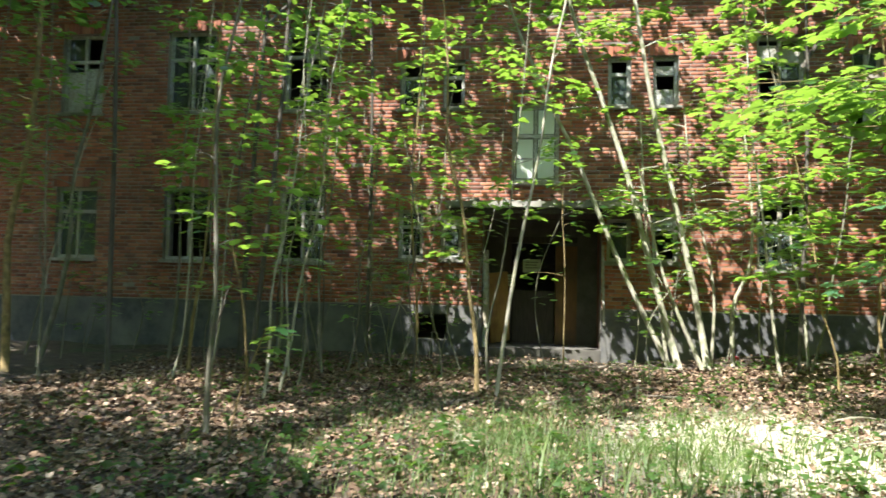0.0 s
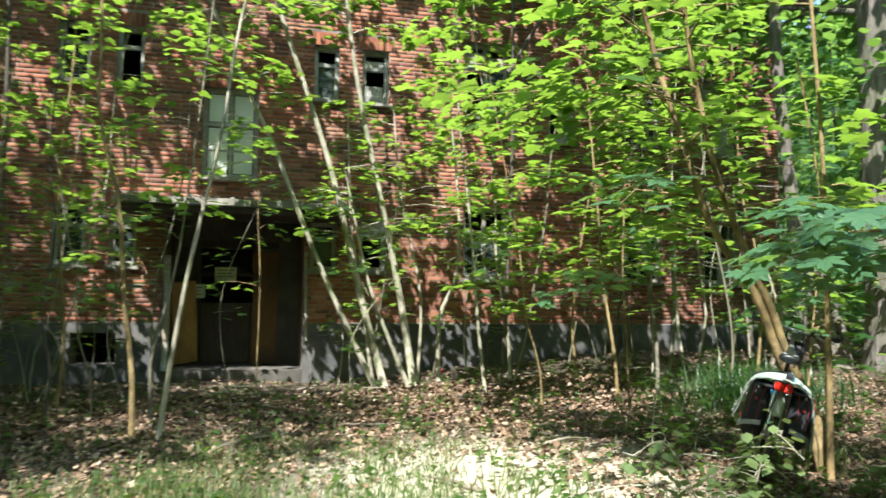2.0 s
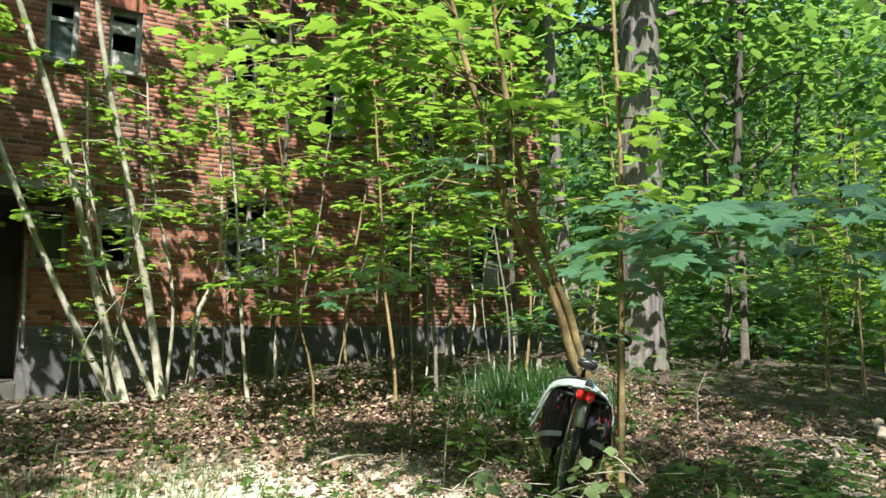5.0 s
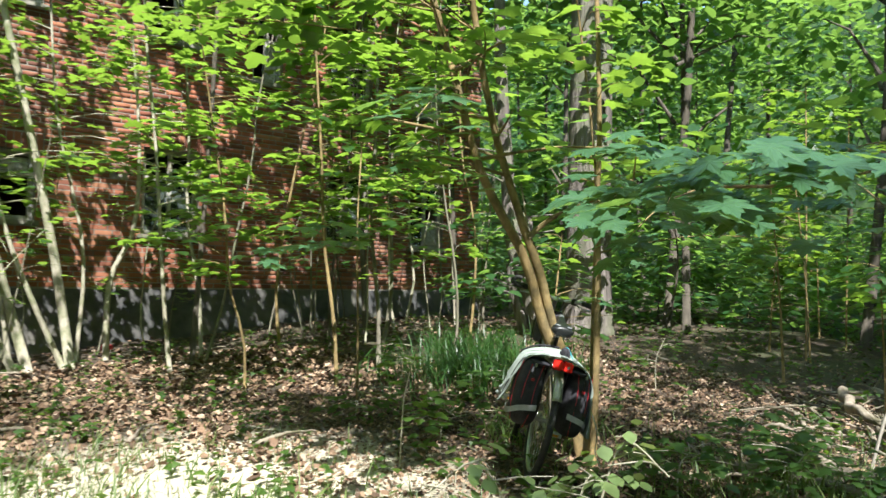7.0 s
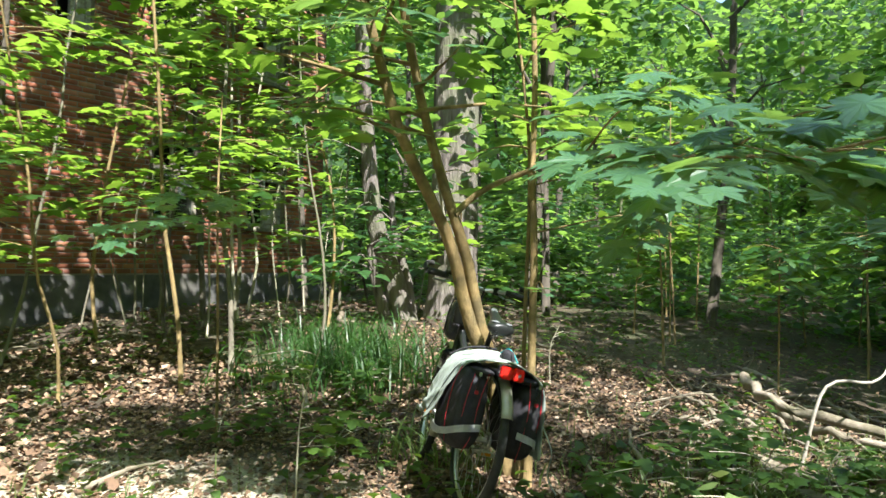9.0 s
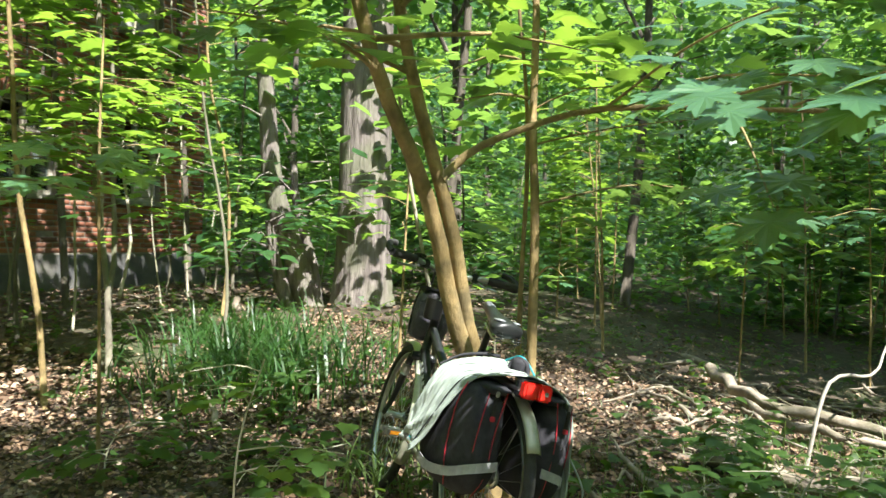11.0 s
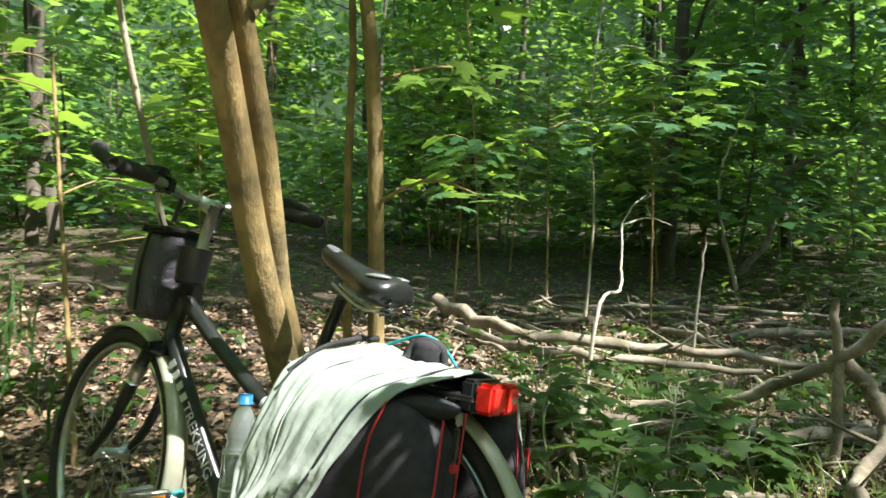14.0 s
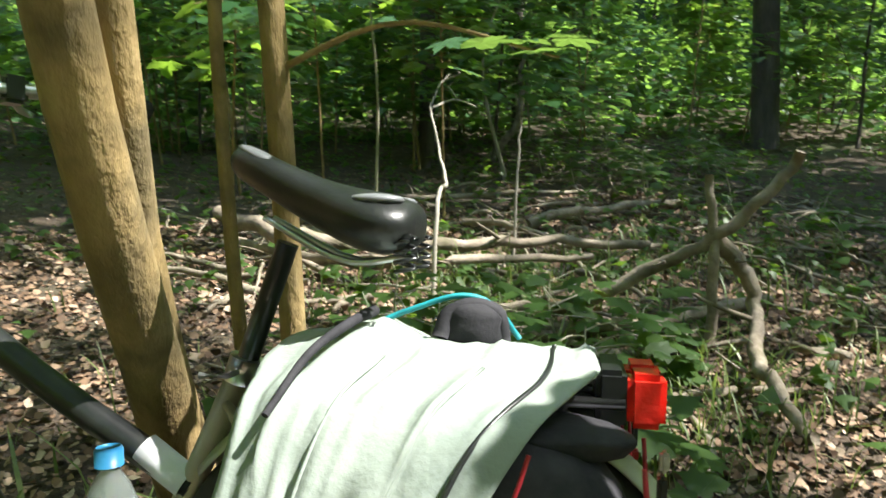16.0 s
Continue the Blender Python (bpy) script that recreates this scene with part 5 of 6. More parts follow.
def build_bicycle():
    e = on_bike("bicycle", "black trekking bicycle leaning against a forked maple", "bicycle")
    R, F = Matrix.Translation((0, 0, 0.346)), STEER @ Matrix.Translation((0.95, 0, 0.346))
    bb, st_top, hd_top, hd_low, joint = (0.41, 0, 0.29), (0.228, 0, 0.705), (0.700, 0, 0.86), (0.748, 0, 0.67), (0.292, 0, 0.55)
    wheel(e, R)
    wheel(e, F)
    fender(e, R, -28 + 180, 40, "rear_mudguard")
    fender(e, F, 205, 60, "front_mudguard")
    tube("head_tube", [hd_low, hd_top], 0.021, M_BLACK, e, 16)
    tube("down_tube", spline([(0.742, 0, 0.70), (0.58, 0, 0.49), bb], 10), taper(0.021, 0.023, 10), M_BLACK, e, 16)
    tube("top_tube", spline([(0.712, 0, 0.80), (0.50, 0, 0.665), joint], 10), taper(0.019, 0.019, 10), M_BLACK, e, 16)
    tube("seat_tube", [bb, (0.30, 0, 0.54), st_top], 0.016, M_FENDER, e, 14, label="silver-grey seat tube")
    tube("frame_band", [(0.36, 0, 0.592), (0.30, 0, 0.553)], 0.0205, M_LETTER, e, 14)
    for y in (0.012, -0.012):
        s = 1 if y > 0 else -1
        tube("chain_stay", spline([(0.41, y, 0.285), (0.25, y * 2.6, 0.31), (0, s * 0.062, 0.346)], 8), 0.008, M_BLACK, e, 8)
        tube("seat_stay", spline([(0.245, y, 0.66), (0.14, y * 3.2, 0.53), (0, s * 0.062, 0.35)], 8), 0.007, M_FENDER, e, 8)
    tube("seat_clamp", [(0.233, 0, 0.685), (0.224, 0, 0.715)], 0.021, M_CHROME, e, 14)
    tube("quick_release", [(0.228, -0.02, 0.70), (0.228, 0.045, 0.70), (0.26, 0.05, 0.70)], 0.004, M_CHROME, e, 8)
    tube("seat_post", [(0.228, 0, 0.70), (0.175, 0, 0.855)], 0.0135, M_BLACK, e, 14)
    # fork, stem and handlebar turn with the front wheel
    for s in (1, -1):
        leg = [STEER @ Vector(p) for p in ((0.752, s * 0.05, 0.655), (0.80, s * 0.052, 0.56), (0.865, s * 0.052, 0.44), (0.95, s * 0.055, 0.346))]
        tube("fork_leg", spline(leg, 10), [0.017] * 5 + [0.013] * 5, M_BLACK, e, 12)
        tube("fork_sleeve", [STEER @ Vector((0.772 + d, s * 0.051, 0.615 - 2.1 * d)) for d in (0, 0.008, 0.016, 0.024)], (0.018, 0.021, 0.018, 0.021), M_CHROME, e, 12)
    tube("fork_crown", [STEER @ Vector((0.752, y, 0.66)) for y in (-0.055, -0.03, 0.03, 0.055)], (0.016, 0.022, 0.022, 0.016), M_BLACK, e, 12)
    tube("steerer", [STEER @ Vector(p) for p in ((0.702, 0, 0.855), (0.672, 0, 0.98), (0.655, 0, 1.05))], 0.0145, M_CHROME, e, 14)
    tube("stem", [STEER @ Vector(p) for p in ((0.658, 0, 1.035), (0.72, 0, 1.062))], 0.017, M_CHROME, e, 14)
    tube("handlebar", spline([STEER @ Vector(p) for p in ((0.60, 0.30, 1.075), (0.655, 0.19, 1.08), (0.715, 0.06, 1.065), (0.72, 0, 1.062), (0.715, -0.06, 1.065), (0.655, -0.19, 1.08), (0.60, -0.30, 1.075))], 26), 0.0125, M_CHROME, e, 12)
    for s in (1, -1):
        g = spline([STEER @ Vector(p) for p in ((0.66, s * 0.18, 1.08), (0.63, s * 0.24, 1.079), (0.598, s * 0.305, 1.075))], 8)
        tube("grip", g, (0.018, 0.019, 0.0185, 0.019, 0.0185, 0.019, 0.021, 0.017), M_RUBBER, e, 14, 0.04, 2, "black rubber grip")
        tube("bar_end", spline([STEER @ Vector(p) for p in ((0.60, s * 0.302, 1.076), (0.66, s * 0.315, 1.10), (0.72, s * 0.30, 1.125), (0.75, s * 0.27, 1.13))], 8), 0.0145, M_RUBBER, e, 10)
        tube("brake_lever", spline([STEER @ Vector(p) for p in ((0.69, s * 0.125, 1.07), (0.72, s * 0.17, 1.05), (0.69, s * 0.25, 1.042))], 8), 0.006, M_CHROME, e, 8)
        part("lever_clamp", box((-0.02, -0.018, -0.02), (0.025, 0.018, 0.022), 0.006, m=STEER @ pose(0.692, s * 0.125, 1.072, 0, 0, s * 25)), M_BLACK, e)
        tube("cable", spline([STEER @ Vector(p) for p in ((0.71, s * 0.13, 1.075), (0.80, s * 0.10, 1.06), (0.79, s * 0.03, 0.92), (0.735, s * 0.02, 0.80))], 12), 0.0028, M_BLACK, e, 6)
    part("twist_shifter", box((-0.03, -0.02, 0), (0.03, 0.02, 0.02), 0.006, m=STEER @ pose(0.675, 0.165, 1.09, 0, 0, 30)), M_BLACK, e)
    # saddle: a loft from the broad back to the nose
    sections = [(0.010, 0.034, 0.026, 0.887), (0.018, 0.062, 0.050, 0.887), (0.052, 0.076, 0.064, 0.890), (0.09, 0.062, 0.062, 0.896), (0.130, 0.036, 0.054, 0.908), (0.185, 0.025, 0.046, 0.934), (0.230, 0.025, 0.042, 0.956), (0.248, 0.016, 0.022, 0.955)]
    verts, faces, k = [], [], 14
    for i, (x, w, h, z) in enumerate(sections):
        for j in range(k):
            a = 2 * math.pi * j / k
            verts.append((x, w * math.cos(a), z + (0.45 if math.sin(a) > 0 else 0.75) * h * math.sin(a) - 0.10 * w * math.cos(a) ** 2))
        if i:
            o = (i - 1) * k
            faces += [(o + j, o + (j + 1) % k, o + k + (j + 1) % k, o + k + j) for j in range(k)]
    faces += [tuple(range(k))[::-1], tuple(range((len(sections) - 1) * k, len(sections) * k))]
    saddle = mesh_object("saddle", verts, faces, M_SADDLE, e, True, "worn black saddle with grey panels, gloss painted in")
    s = saddle.modifiers.new("round", "SUBSURF")
    s.levels = s.render_levels = 1
    # grey panels at back and nose, with the saddle's lit gloss in their colour
    for y in (0.045, -0.045):
        b = bmesh.new()
        bmesh.ops.create_icosphere(b, subdivisions=2, radius=1)
        b.transform(Matrix.Translation((0.058, y * 0.72, 0.9085)) @ Matrix.Diagonal((0.034, 0.023, 0.007, 1)))
        part("patch", b, M_GREYPAD, saddle, "", True)
    b = bmesh.new()
    bmesh.ops.create_icosphere(b, subdivisions=2, radius=1)
    b.transform(Matrix.Translation((0.21, 0, 0.957)) @ Matrix.Rotation(-0.43, 4, 'Y') @ Matrix.Diagonal((0.034, 0.019, 0.008, 1)))
    part("patch", b, M_GREYPAD, saddle, "", True)
    for y in (0.022, -0.022):
        tube("saddle_rail", spline([(0.02, y, 0.845), (0.10, y, 0.838), (0.2, y * 0.6, 0.885)], 8), 0.004, M_CHROME, e, 8)
        coil = [(0.02 + 0.012 * math.cos(t * 1.3), y * 1.8 + 0.012 * math.sin(t * 1.3), 0.828 + 0.0022 * t) for t in range(20)]
        tube("spring", coil, 0.0026, M_BLACK, e, 5)
    # rack
    for y in (0.055, -0.055):
        tube("rack_rail", spline([(0.20, y * 0.5, 0.68), (0.08, y, 0.70), (-0.22, y, 0.70)], 8), 0.006, M_CHROME, e, 8)
        tube("rack_strut", [(-0.16, y, 0.70), (0.0, y * 1.15, 0.36)], 0.005, M_CHROME, e, 8)
    for x in (0.05, -0.06, -0.16):
        tube("rack_bar", [(x, -0.055, 0.70), (x, 0.055, 0.70)], 0.005, M_CHROME, e, 8)
    # tail lamp: two red chambers in a dark case
    lamp = new("tail_lamp")
    lamp.parent = e
    part("case", box((-0.222, -0.056, 0.672), (-0.19, 0.056, 0.735), 0.006), M_BLACK, lamp)
    for y0, y1 in ((-0.055, -0.002), (0.002, 0.055)):
        part("lens", box((-0.262, y0, 0.675), (-0.2225, y1, 0.732), 0.007), M_LENS, lamp, "red ribbed plastic lens")
    tube("bulb_spot", [(-0.2635, -0.03, 0.703), (-0.2625, -0.03, 0.703)], 0.008, M_REFLECT, lamp, 10)
    tube("lamp_bracket", [(-0.19, 0, 0.69), (-0.14, 0, 0.70)], 0.008, M_BLACK, e, 8)
    # crank, pedals, chain ring and chain
    C = Matrix.Translation((0.41, -0.055, 0.29))
    ring("chain_ring", 0.088, 0.006, M_CHROME, e, C, 40, 6, 0.5)
    for k in range(5):
        a = 2 * math.pi * k / 5
        tube("chain_ring_arm", [C @ Vector((0, 0, 0)), C @ Vector((0.085 * math.cos(a), 0, 0.085 * math.sin(a)))], 0.006, M_CHROME, e, 6)
    for s, a in ((1, radians(20)), (-1, radians(200))):
        tip = Vector((0.41 + 0.16 * math.cos(a), s * 0.085, 0.29 + 0.16 * math.sin(a)))
        tube("crank", [(0.41, s * 0.07, 0.29), tip], (0.014, 0.010), M_CHROME, e, 10)
        pedal = new("pedal")
        pedal.parent = e
        c = tip + Vector((0, s * 0.055, 0))
        for dx in (-0.032, 0.032):
            part("pedal_bar", box((c.x + dx - 0.008, c.y - 0.045, c.z - 0.012), (c.x + dx + 0.008, c.y + 0.045, c.z + 0.012), 0.004), M_CHROME, pedal)
        tube("pedal_spindle", [tip, tip + Vector((0, s * 0.10, 0))], 0.009, M_CHROME, pedal, 10)
        part("pedal_reflector", box((c.x - 0.042, c.y - 0.025, c.z - 0.008), (c.x - 0.0402, c.y + 0.025, c.z + 0.008), 0), M_AMBER, pedal)
    for z in (0.088, -0.088):
        tube("chain", [(0.41, -0.055, 0.29 + z), (0.0, -0.05, 0.346 + z * 0.4)], 0.004, M_BLACK, e, 6)
    ring("sprocket", 0.038, 0.006, M_CHROME, e, Matrix.Translation((0, -0.05, 0.346)), 30, 6, 1.5)
    # lettering along the down tube, on its left side
    top, low = Vector((0.70, 0, 0.645)), Vector((0.46, 0, 0.352))
    d = (low - top).normalized()
    side = Vector((0, 1, 0))
    up = side.cross(d)
    base = Matrix.Identity(4)
    for i in range(3):
        base[i][0], base[i][1], base[i][2] = d[i], up[i], side[i]
    base.translation = top.lerp(low, 0.62) + side * 0.0235
    lettering("TREKKING", 0.042, M_LETTER, e, base)
    for k in range(4):
        q = top.lerp(low, 0.05 + 0.085 * k) + side * 0.0225
        b = base.copy()
        b.translation = q
        part("emblem", box((-0.009, -0.013, 0), (0.009, 0.013, 0.001), 0, m=b), M_LETTER, e)
    tube("tyre_label", [F @ Vector((-0.36, -0.028, -0.02)), F @ Vector((-0.362, 0.028, -0.02))], 0.012, M_TEAL, e, 8)
    return e


M_AMBER = surface("amber_reflector", [(0.3, (0.6, 0.22, 0.01)), (0.7, (0.75, 0.32, 0.02))], 40, 0.3, bump=0)
build_bicycle()


def soft_box(cx, cy, cz, sx, sy, sz, power=3.0, seg=28, rows=16, sag=0.0, lump=0.02, seed=0):
    """A rounded, slightly slack bag shape."""
    rnd = np.random.RandomState(seed)
    ph = rnd.uniform(0, 6.28, 6)
    verts, faces = [], []

    def sp(a):
        return math.copysign(abs(a) ** (2 / power), a)
    for i in range(rows + 1):
        b = -math.pi / 2 + math.pi * i / rows
        for j in range(seg):
            a = 2 * math.pi * j / seg
            x, y, z = sp(math.cos(b)) * sp(math.cos(a)), sp(math.cos(b)) * sp(math.sin(a)), sp(math.sin(b))
            bulge = 1 + sag * (0.5 - 0.5 * z) + lump * (math.sin(5 * a + ph[0] + 2 * z) + math.sin(3 * z * 2 + ph[1] + a))
            verts.append((cx + sx * x * bulge, cy + sy * y * bulge, cz + sz * z))
        if i:
            o = (i - 1) * seg
            faces += [(o + j, o + (j + 1) % seg, o + seg + (j + 1) % seg, o + seg + j) for j in range(seg)]
    return verts, faces


def pannier(side):
    e = on_bike("pannier_bag", "black nylon pannier with red piping and a grey reflective band", "bag")
    tagged(e, group="pannier bags")
    s = side
    cy = s * 0.135
    v, f = soft_box(-0.03, cy, 0.50, 0.205, 0.075, 0.195, 3.2, sag=0.10, lump=0.012, seed=4 + s)
    mesh_object("body", v, f, M_FABRIC, e, True)
    v, f = soft_box(-0.04, s * 0.11, 0.678, 0.185, 0.062, 0.022, 2.6, lump=0.03, seed=9)
    mesh_object("flap", v, f, M_FABRIC, e, True)
    yo = s * 0.214
    for pts in ([(-0.235, s * 0.10, 0.68), (-0.243, s * 0.12, 0.55), (-0.235, s * 0.12, 0.40), (-0.19, s * 0.13, 0.31)], [(-0.13, s * 0.20, 0.685), (-0.11, yo, 0.60), (-0.115, yo + s * 0.006, 0.45), (-0.12, s * 0.20, 0.33)],
                [(-0.23, s * 0.165, 0.67), (-0.238, s * 0.18, 0.55), (-0.23, s * 0.18, 0.42)]):
        tube("piping", spline(pts, 14), 0.0022, M_PIPING, e, 6)
    band = spline([(-0.245, s * 0.085, 0.44), (-0.238, s * 0.175, 0.42), (-0.16, s * 0.216, 0.385), (-0.02, s * 0.222, 0.36), (0.10, s * 0.215, 0.37)], 16)
    verts, faces = [], []
    for i, p in enumerate(band):
        out = Vector((-0.5 if i < 5 else 0, s, 0)).normalized() * 0.003
        verts += [p + out + Vector((0, 0, 0.016)), p + out - Vector((0, 0, 0.016))]
        if i:
            faces.append((2 * i - 2, 2 * i - 1, 2 * i + 1, 2 * i))
    b = mesh_object("reflective_band", verts, faces, M_REFLECT, e)
    b.modifiers.new("thick", "SOLIDIFY").thickness = 0.003
    part("zip_pull", box((-0.252, s * 0.145 - 0.008, 0.60), (-0.244, s * 0.145 + 0.008, 0.66), 0.003), M_BLACK, e)
    part("zip_slider", box((-0.2535, s * 0.145 - 0.007, 0.662), (-0.245, s * 0.145 + 0.007, 0.682), 0.003), M_CHROME, e)
    part("tab", box((-0.2535, s * 0.145 - 0.010, 0.582), (-0.245, s * 0.145 + 0.010, 0.599), 0.003), M_PIPING, e)


pannier(1)
pannier(-1)


def build_jacket():
    """A pale jacket thrown over the rack, hanging down over the near bag and a little over the far one."""
    e = on_bike("jacket", "pale grey-green jacket draped over the rack and pannier", "jacket")
    prof = [(0.262, 0.43), (0.25, 0.48), (0.238, 0.55), (0.218, 0.63), (0.18, 0.695), (0.11, 0.725), (0.04, 0.742), (-0.03, 0.745), (-0.10, 0.728), (-0.165, 0.69), (-0.195, 0.62), (-0.215, 0.52), (-0.23, 0.42), (-0.235, 0.34)]
    prof = spline([(0, y, z) for y, z in prof], 64)
    n = 56
    verts, faces = [], []
    for j in range(n):
        v = j / (n - 1)
        for i, p in enumerate(prof):
            u = i / 63
            left = max(0.0, 1 - u / 0.42)
            right = max(0.0, (u - 0.58) / 0.42)
            # the hem runs aslant: the near side hangs forward, the far side hangs back
            back, front = -0.195 + 0.25 * left - 0.02 * right, 0.16 - 0.24 * right
            xx = back + (front - back) * v + 0.012 * noise.noise(Vector((5 * u, 9 * v, 7)))
            fold = 0.016 * noise.noise(Vector((7 * v + 3 * u, 4 * u, 1))) + 0.010 * noise.noise(Vector((16 * v, 9 * u, 4))) + 0.005 * noise.noise(Vector((30 * v, 26 * u, 9)))
            fold += 0.008 * (1 - abs(math.sin(9 * v + 5 * u + 2 * noise.noise(Vector((3 * u, 3 * v, 2)))))) ** 3
            fold *= 0.4 + 0.5 * (left + right)
            crease = 0.018 * left * (1 - abs(math.sin(17 * u + 4 * v))) ** 2
            rise = 0.02 * math.exp(-((v - 0.75) / 0.15) ** 2)
            zz = p.z + (0.3 * fold if left + right > 0.3 else fold) + rise * (1 - left - right) - 0.05 * left * (v - 0.5) ** 2 * 4 * left
            yy = p.y + (fold + crease if u < 0.5 else -fold)
            verts.append((xx, yy, zz))
        if j:
            o = (j - 1) * 64
            faces += [(o + i, o + i + 1, o + 64 + i + 1, o + 64 + i) for i in range(63)]
    cloth = mesh_object("cloth", verts, faces, M_JACKET, e, True)
    m = cloth.modifiers.new("thick", "SOLIDIFY")
    m.thickness = 0.004
    # seam, zip teeth and a drawn-up collar
    def on_cloth(u, v, lift=0.004):
        p = verts[round(v * (n - 1)) * 64 + round(u * 63)]
        q = Vector(p)
        return q + Vector((0, 0.6 * lift if u < 0.5 else -0.6 * lift, lift))
    for v0 in (0.30, 0.62):
        tube("seam", spline([on_cloth(u, v0 + 0.05 * u, 0.001) for u in (0.02, 0.12, 0.22, 0.32, 0.42)], 20), 0.002, M_JACKET, e, 5)
    tube("zip", spline([on_cloth(u, 0.12 + 0.05 * u, 0.002) for u in (0.02, 0.15, 0.28, 0.4, 0.5)], 30), 0.0028, M_BLACK, e, 5, 0.4)
    tube("drawstring", spline([on_cloth(u, 0.80 - 0.25 * (u - 0.28), 0.012) for u in (0.28, 0.36, 0.44, 0.50)], 16), taper(0.0035, 0.007, 16), M_FABRIC, e, 8)
    tube("hood_edge", spline([(-0.012, -0.01, 0.75), (-0.02, -0.02, 0.778), (-0.05, -0.03, 0.788), (-0.076, -0.045, 0.776), (-0.082, -0.05, 0.742)], 18), 0.009, M_FABRIC, e, 10, 0.2, 4)
    v, f = soft_box(-0.045, -0.03, 0.762, 0.036, 0.024, 0.03, 2.4, 16, 10, lump=0.08, seed=6)
    mesh_object("hood_lining", v, f, M_FABRIC, e, True, "dark crumpled hood lining")
    return e


build_jacket()
cord = on_bike("bungee_cord", "teal elastic cord stretched over the jacket", "cord")
tube("strap", spline([(0.085, -0.02, 0.745), (0.06, -0.03, 0.765), (0.02, -0.032, 0.782), (-0.03, -0.034, 0.798), (-0.07, -0.045, 0.787), (-0.10, -0.07, 0.745)], 24), 0.0035, M_TEAL, cord, 8)
tube("hook", spline([(0.085, -0.02, 0.745), (0.10, -0.015, 0.735), (0.10, -0.005, 0.725)], 6), 0.004, M_BLACK, cord, 6)
string = on_bike("loose_cord", "pale loose cord hanging from the rear pannier", "cord")
tube("cord", spline([(-0.20, -0.22, 0.50), (-0.25, -0.27, 0.40), (-0.20, -0.30, 0.28), (-0.27, -0.33, 0.22)], 20), 0.0035, M_JACKET, string, 6)


def build_bar_bag():
    e = on_bike("handlebar_bag", "dark handlebar bag hanging before the head tube", "bag", STEER)
    v, f = soft_box(0.815, 0.0, 0.852, 0.068, 0.085, 0.122, 4.0, sag=0.08, lump=0.016, seed=3)
    mesh_object("body", v, f, M_BAGSHEEN, e, True)
    part("lid", box((0.748, -0.082, 0.962), (0.882, 0.082, 0.98), 0.008), M_FABRIC, e)
    for y in (0.06, -0.06):
        tube("strap", spline([(0.74, y, 0.99), (0.73, y, 1.04), (0.715, y, 1.075)], 8), 0.007, M_BLACK, e, 6)
    tube("side_strap", spline([(0.80, 0.087, 0.965), (0.80, 0.096, 0.87), (0.80, 0.088, 0.75)], 8), 0.005, M_BLACK, e, 6)
    c = on_bike("cup_holder", "black round cup holder strapped behind the stem", "cup holder", STEER)
    prof = [(0.0, 0.0), (0.034, 0.0), (0.038, 0.01), (0.043, 0.09), (0.0445, 0.092), (0.041, 0.092), (0.036, 0.012), (0.0, 0.008)]
    verts, faces, k = [], [], 24
    for i, (r, z) in enumerate(prof):
        verts += [(0.625 + r * math.cos(2 * math.pi * j / k), 0.045 + r * math.sin(2 * math.pi * j / k), 0.835 + z) for j in range(k)]
        if i:
            o = (i - 1) * k
            faces += [(o + j, o + (j + 1) % k, o + k + (j + 1) % k, o + k + j) for j in range(k)]
    mesh_object("cup", verts, faces, M_BLACK, c, True)
    tube("clamp", [(0.66, 0.03, 0.88), (0.69, 0.0, 0.90)], 0.012, M_BLACK, c, 10)


build_bar_bag()


def build_bottle():
    e = on_bike("water_bottle", "clear plastic water bottle with a blue cap", "bottle", pose(0.355, 0.055, 0.37, 0, 4, 0))
    prof = [(0.0, 0.0), (0.028, 0.002), (0.034, 0.012), (0.034, 0.05), (0.031, 0.06), (0.034, 0.07), (0.034, 0.12), (0.031, 0.13), (0.034, 0.14), (0.033, 0.165), (0.022, 0.195), (0.013, 0.21), (0.013, 0.222)]
    k = 20
    verts, faces = [], []
    for i, (r, z) in enumerate(prof):
        verts += [(r * math.cos(2 * math.pi * j / k), r * math.sin(2 * math.pi * j / k), z) for j in range(k)]
        if i:
            o = (i - 1) * k
            faces += [(o + j, o + (j + 1) % k, o + k + (j + 1) % k, o + k + j) for j in range(k)]
    b = mesh_object("body", verts, faces, M_PLASTIC, e, True)
    b.modifiers.new("thick", "SOLIDIFY").thickness = 0.0012
    tube("cap", [(0, 0, 0.217), (0, 0, 0.236), (0, 0, 0.24)], (0.0165, 0.0165, 0.014), M_BLUECAP, e, 18, label="blue screw cap")
    cage = on_bike("bottle_cage", "thin wire bottle cage on the seat tube", "bottle cage", pose(0.355, 0.055, 0.37, 0, 4, 0))
    for z in (0.03, 0.11):
        ring("hoop", 0.038, 0.0025, M_CHROME, cage, Matrix.Translation((0, 0, z)) @ Matrix.Rotation(math.pi / 2, 4, "X"), 28, 6)
    for a in (0.5, 2.6, 4.4):
        tube("wire", [(0.039 * math.cos(a), 0.039 * math.sin(a), 0.0), (0.039 * math.cos(a), 0.039 * math.sin(a), 0.12)], 0.0025, M_CHROME, cage, 6)


build_bottle()

# ---------------------------------------------------------------- fallen wood
M_BLEACHED = surface("bleached_wood", [(0.3, (0.24, 0.21, 0.17)), (0.7, (0.44, 0.40, 0.34))], 20, 0.85, bump=0.4, dist=0.004)
LOG = "weathered grey fallen branch lying on the litter"


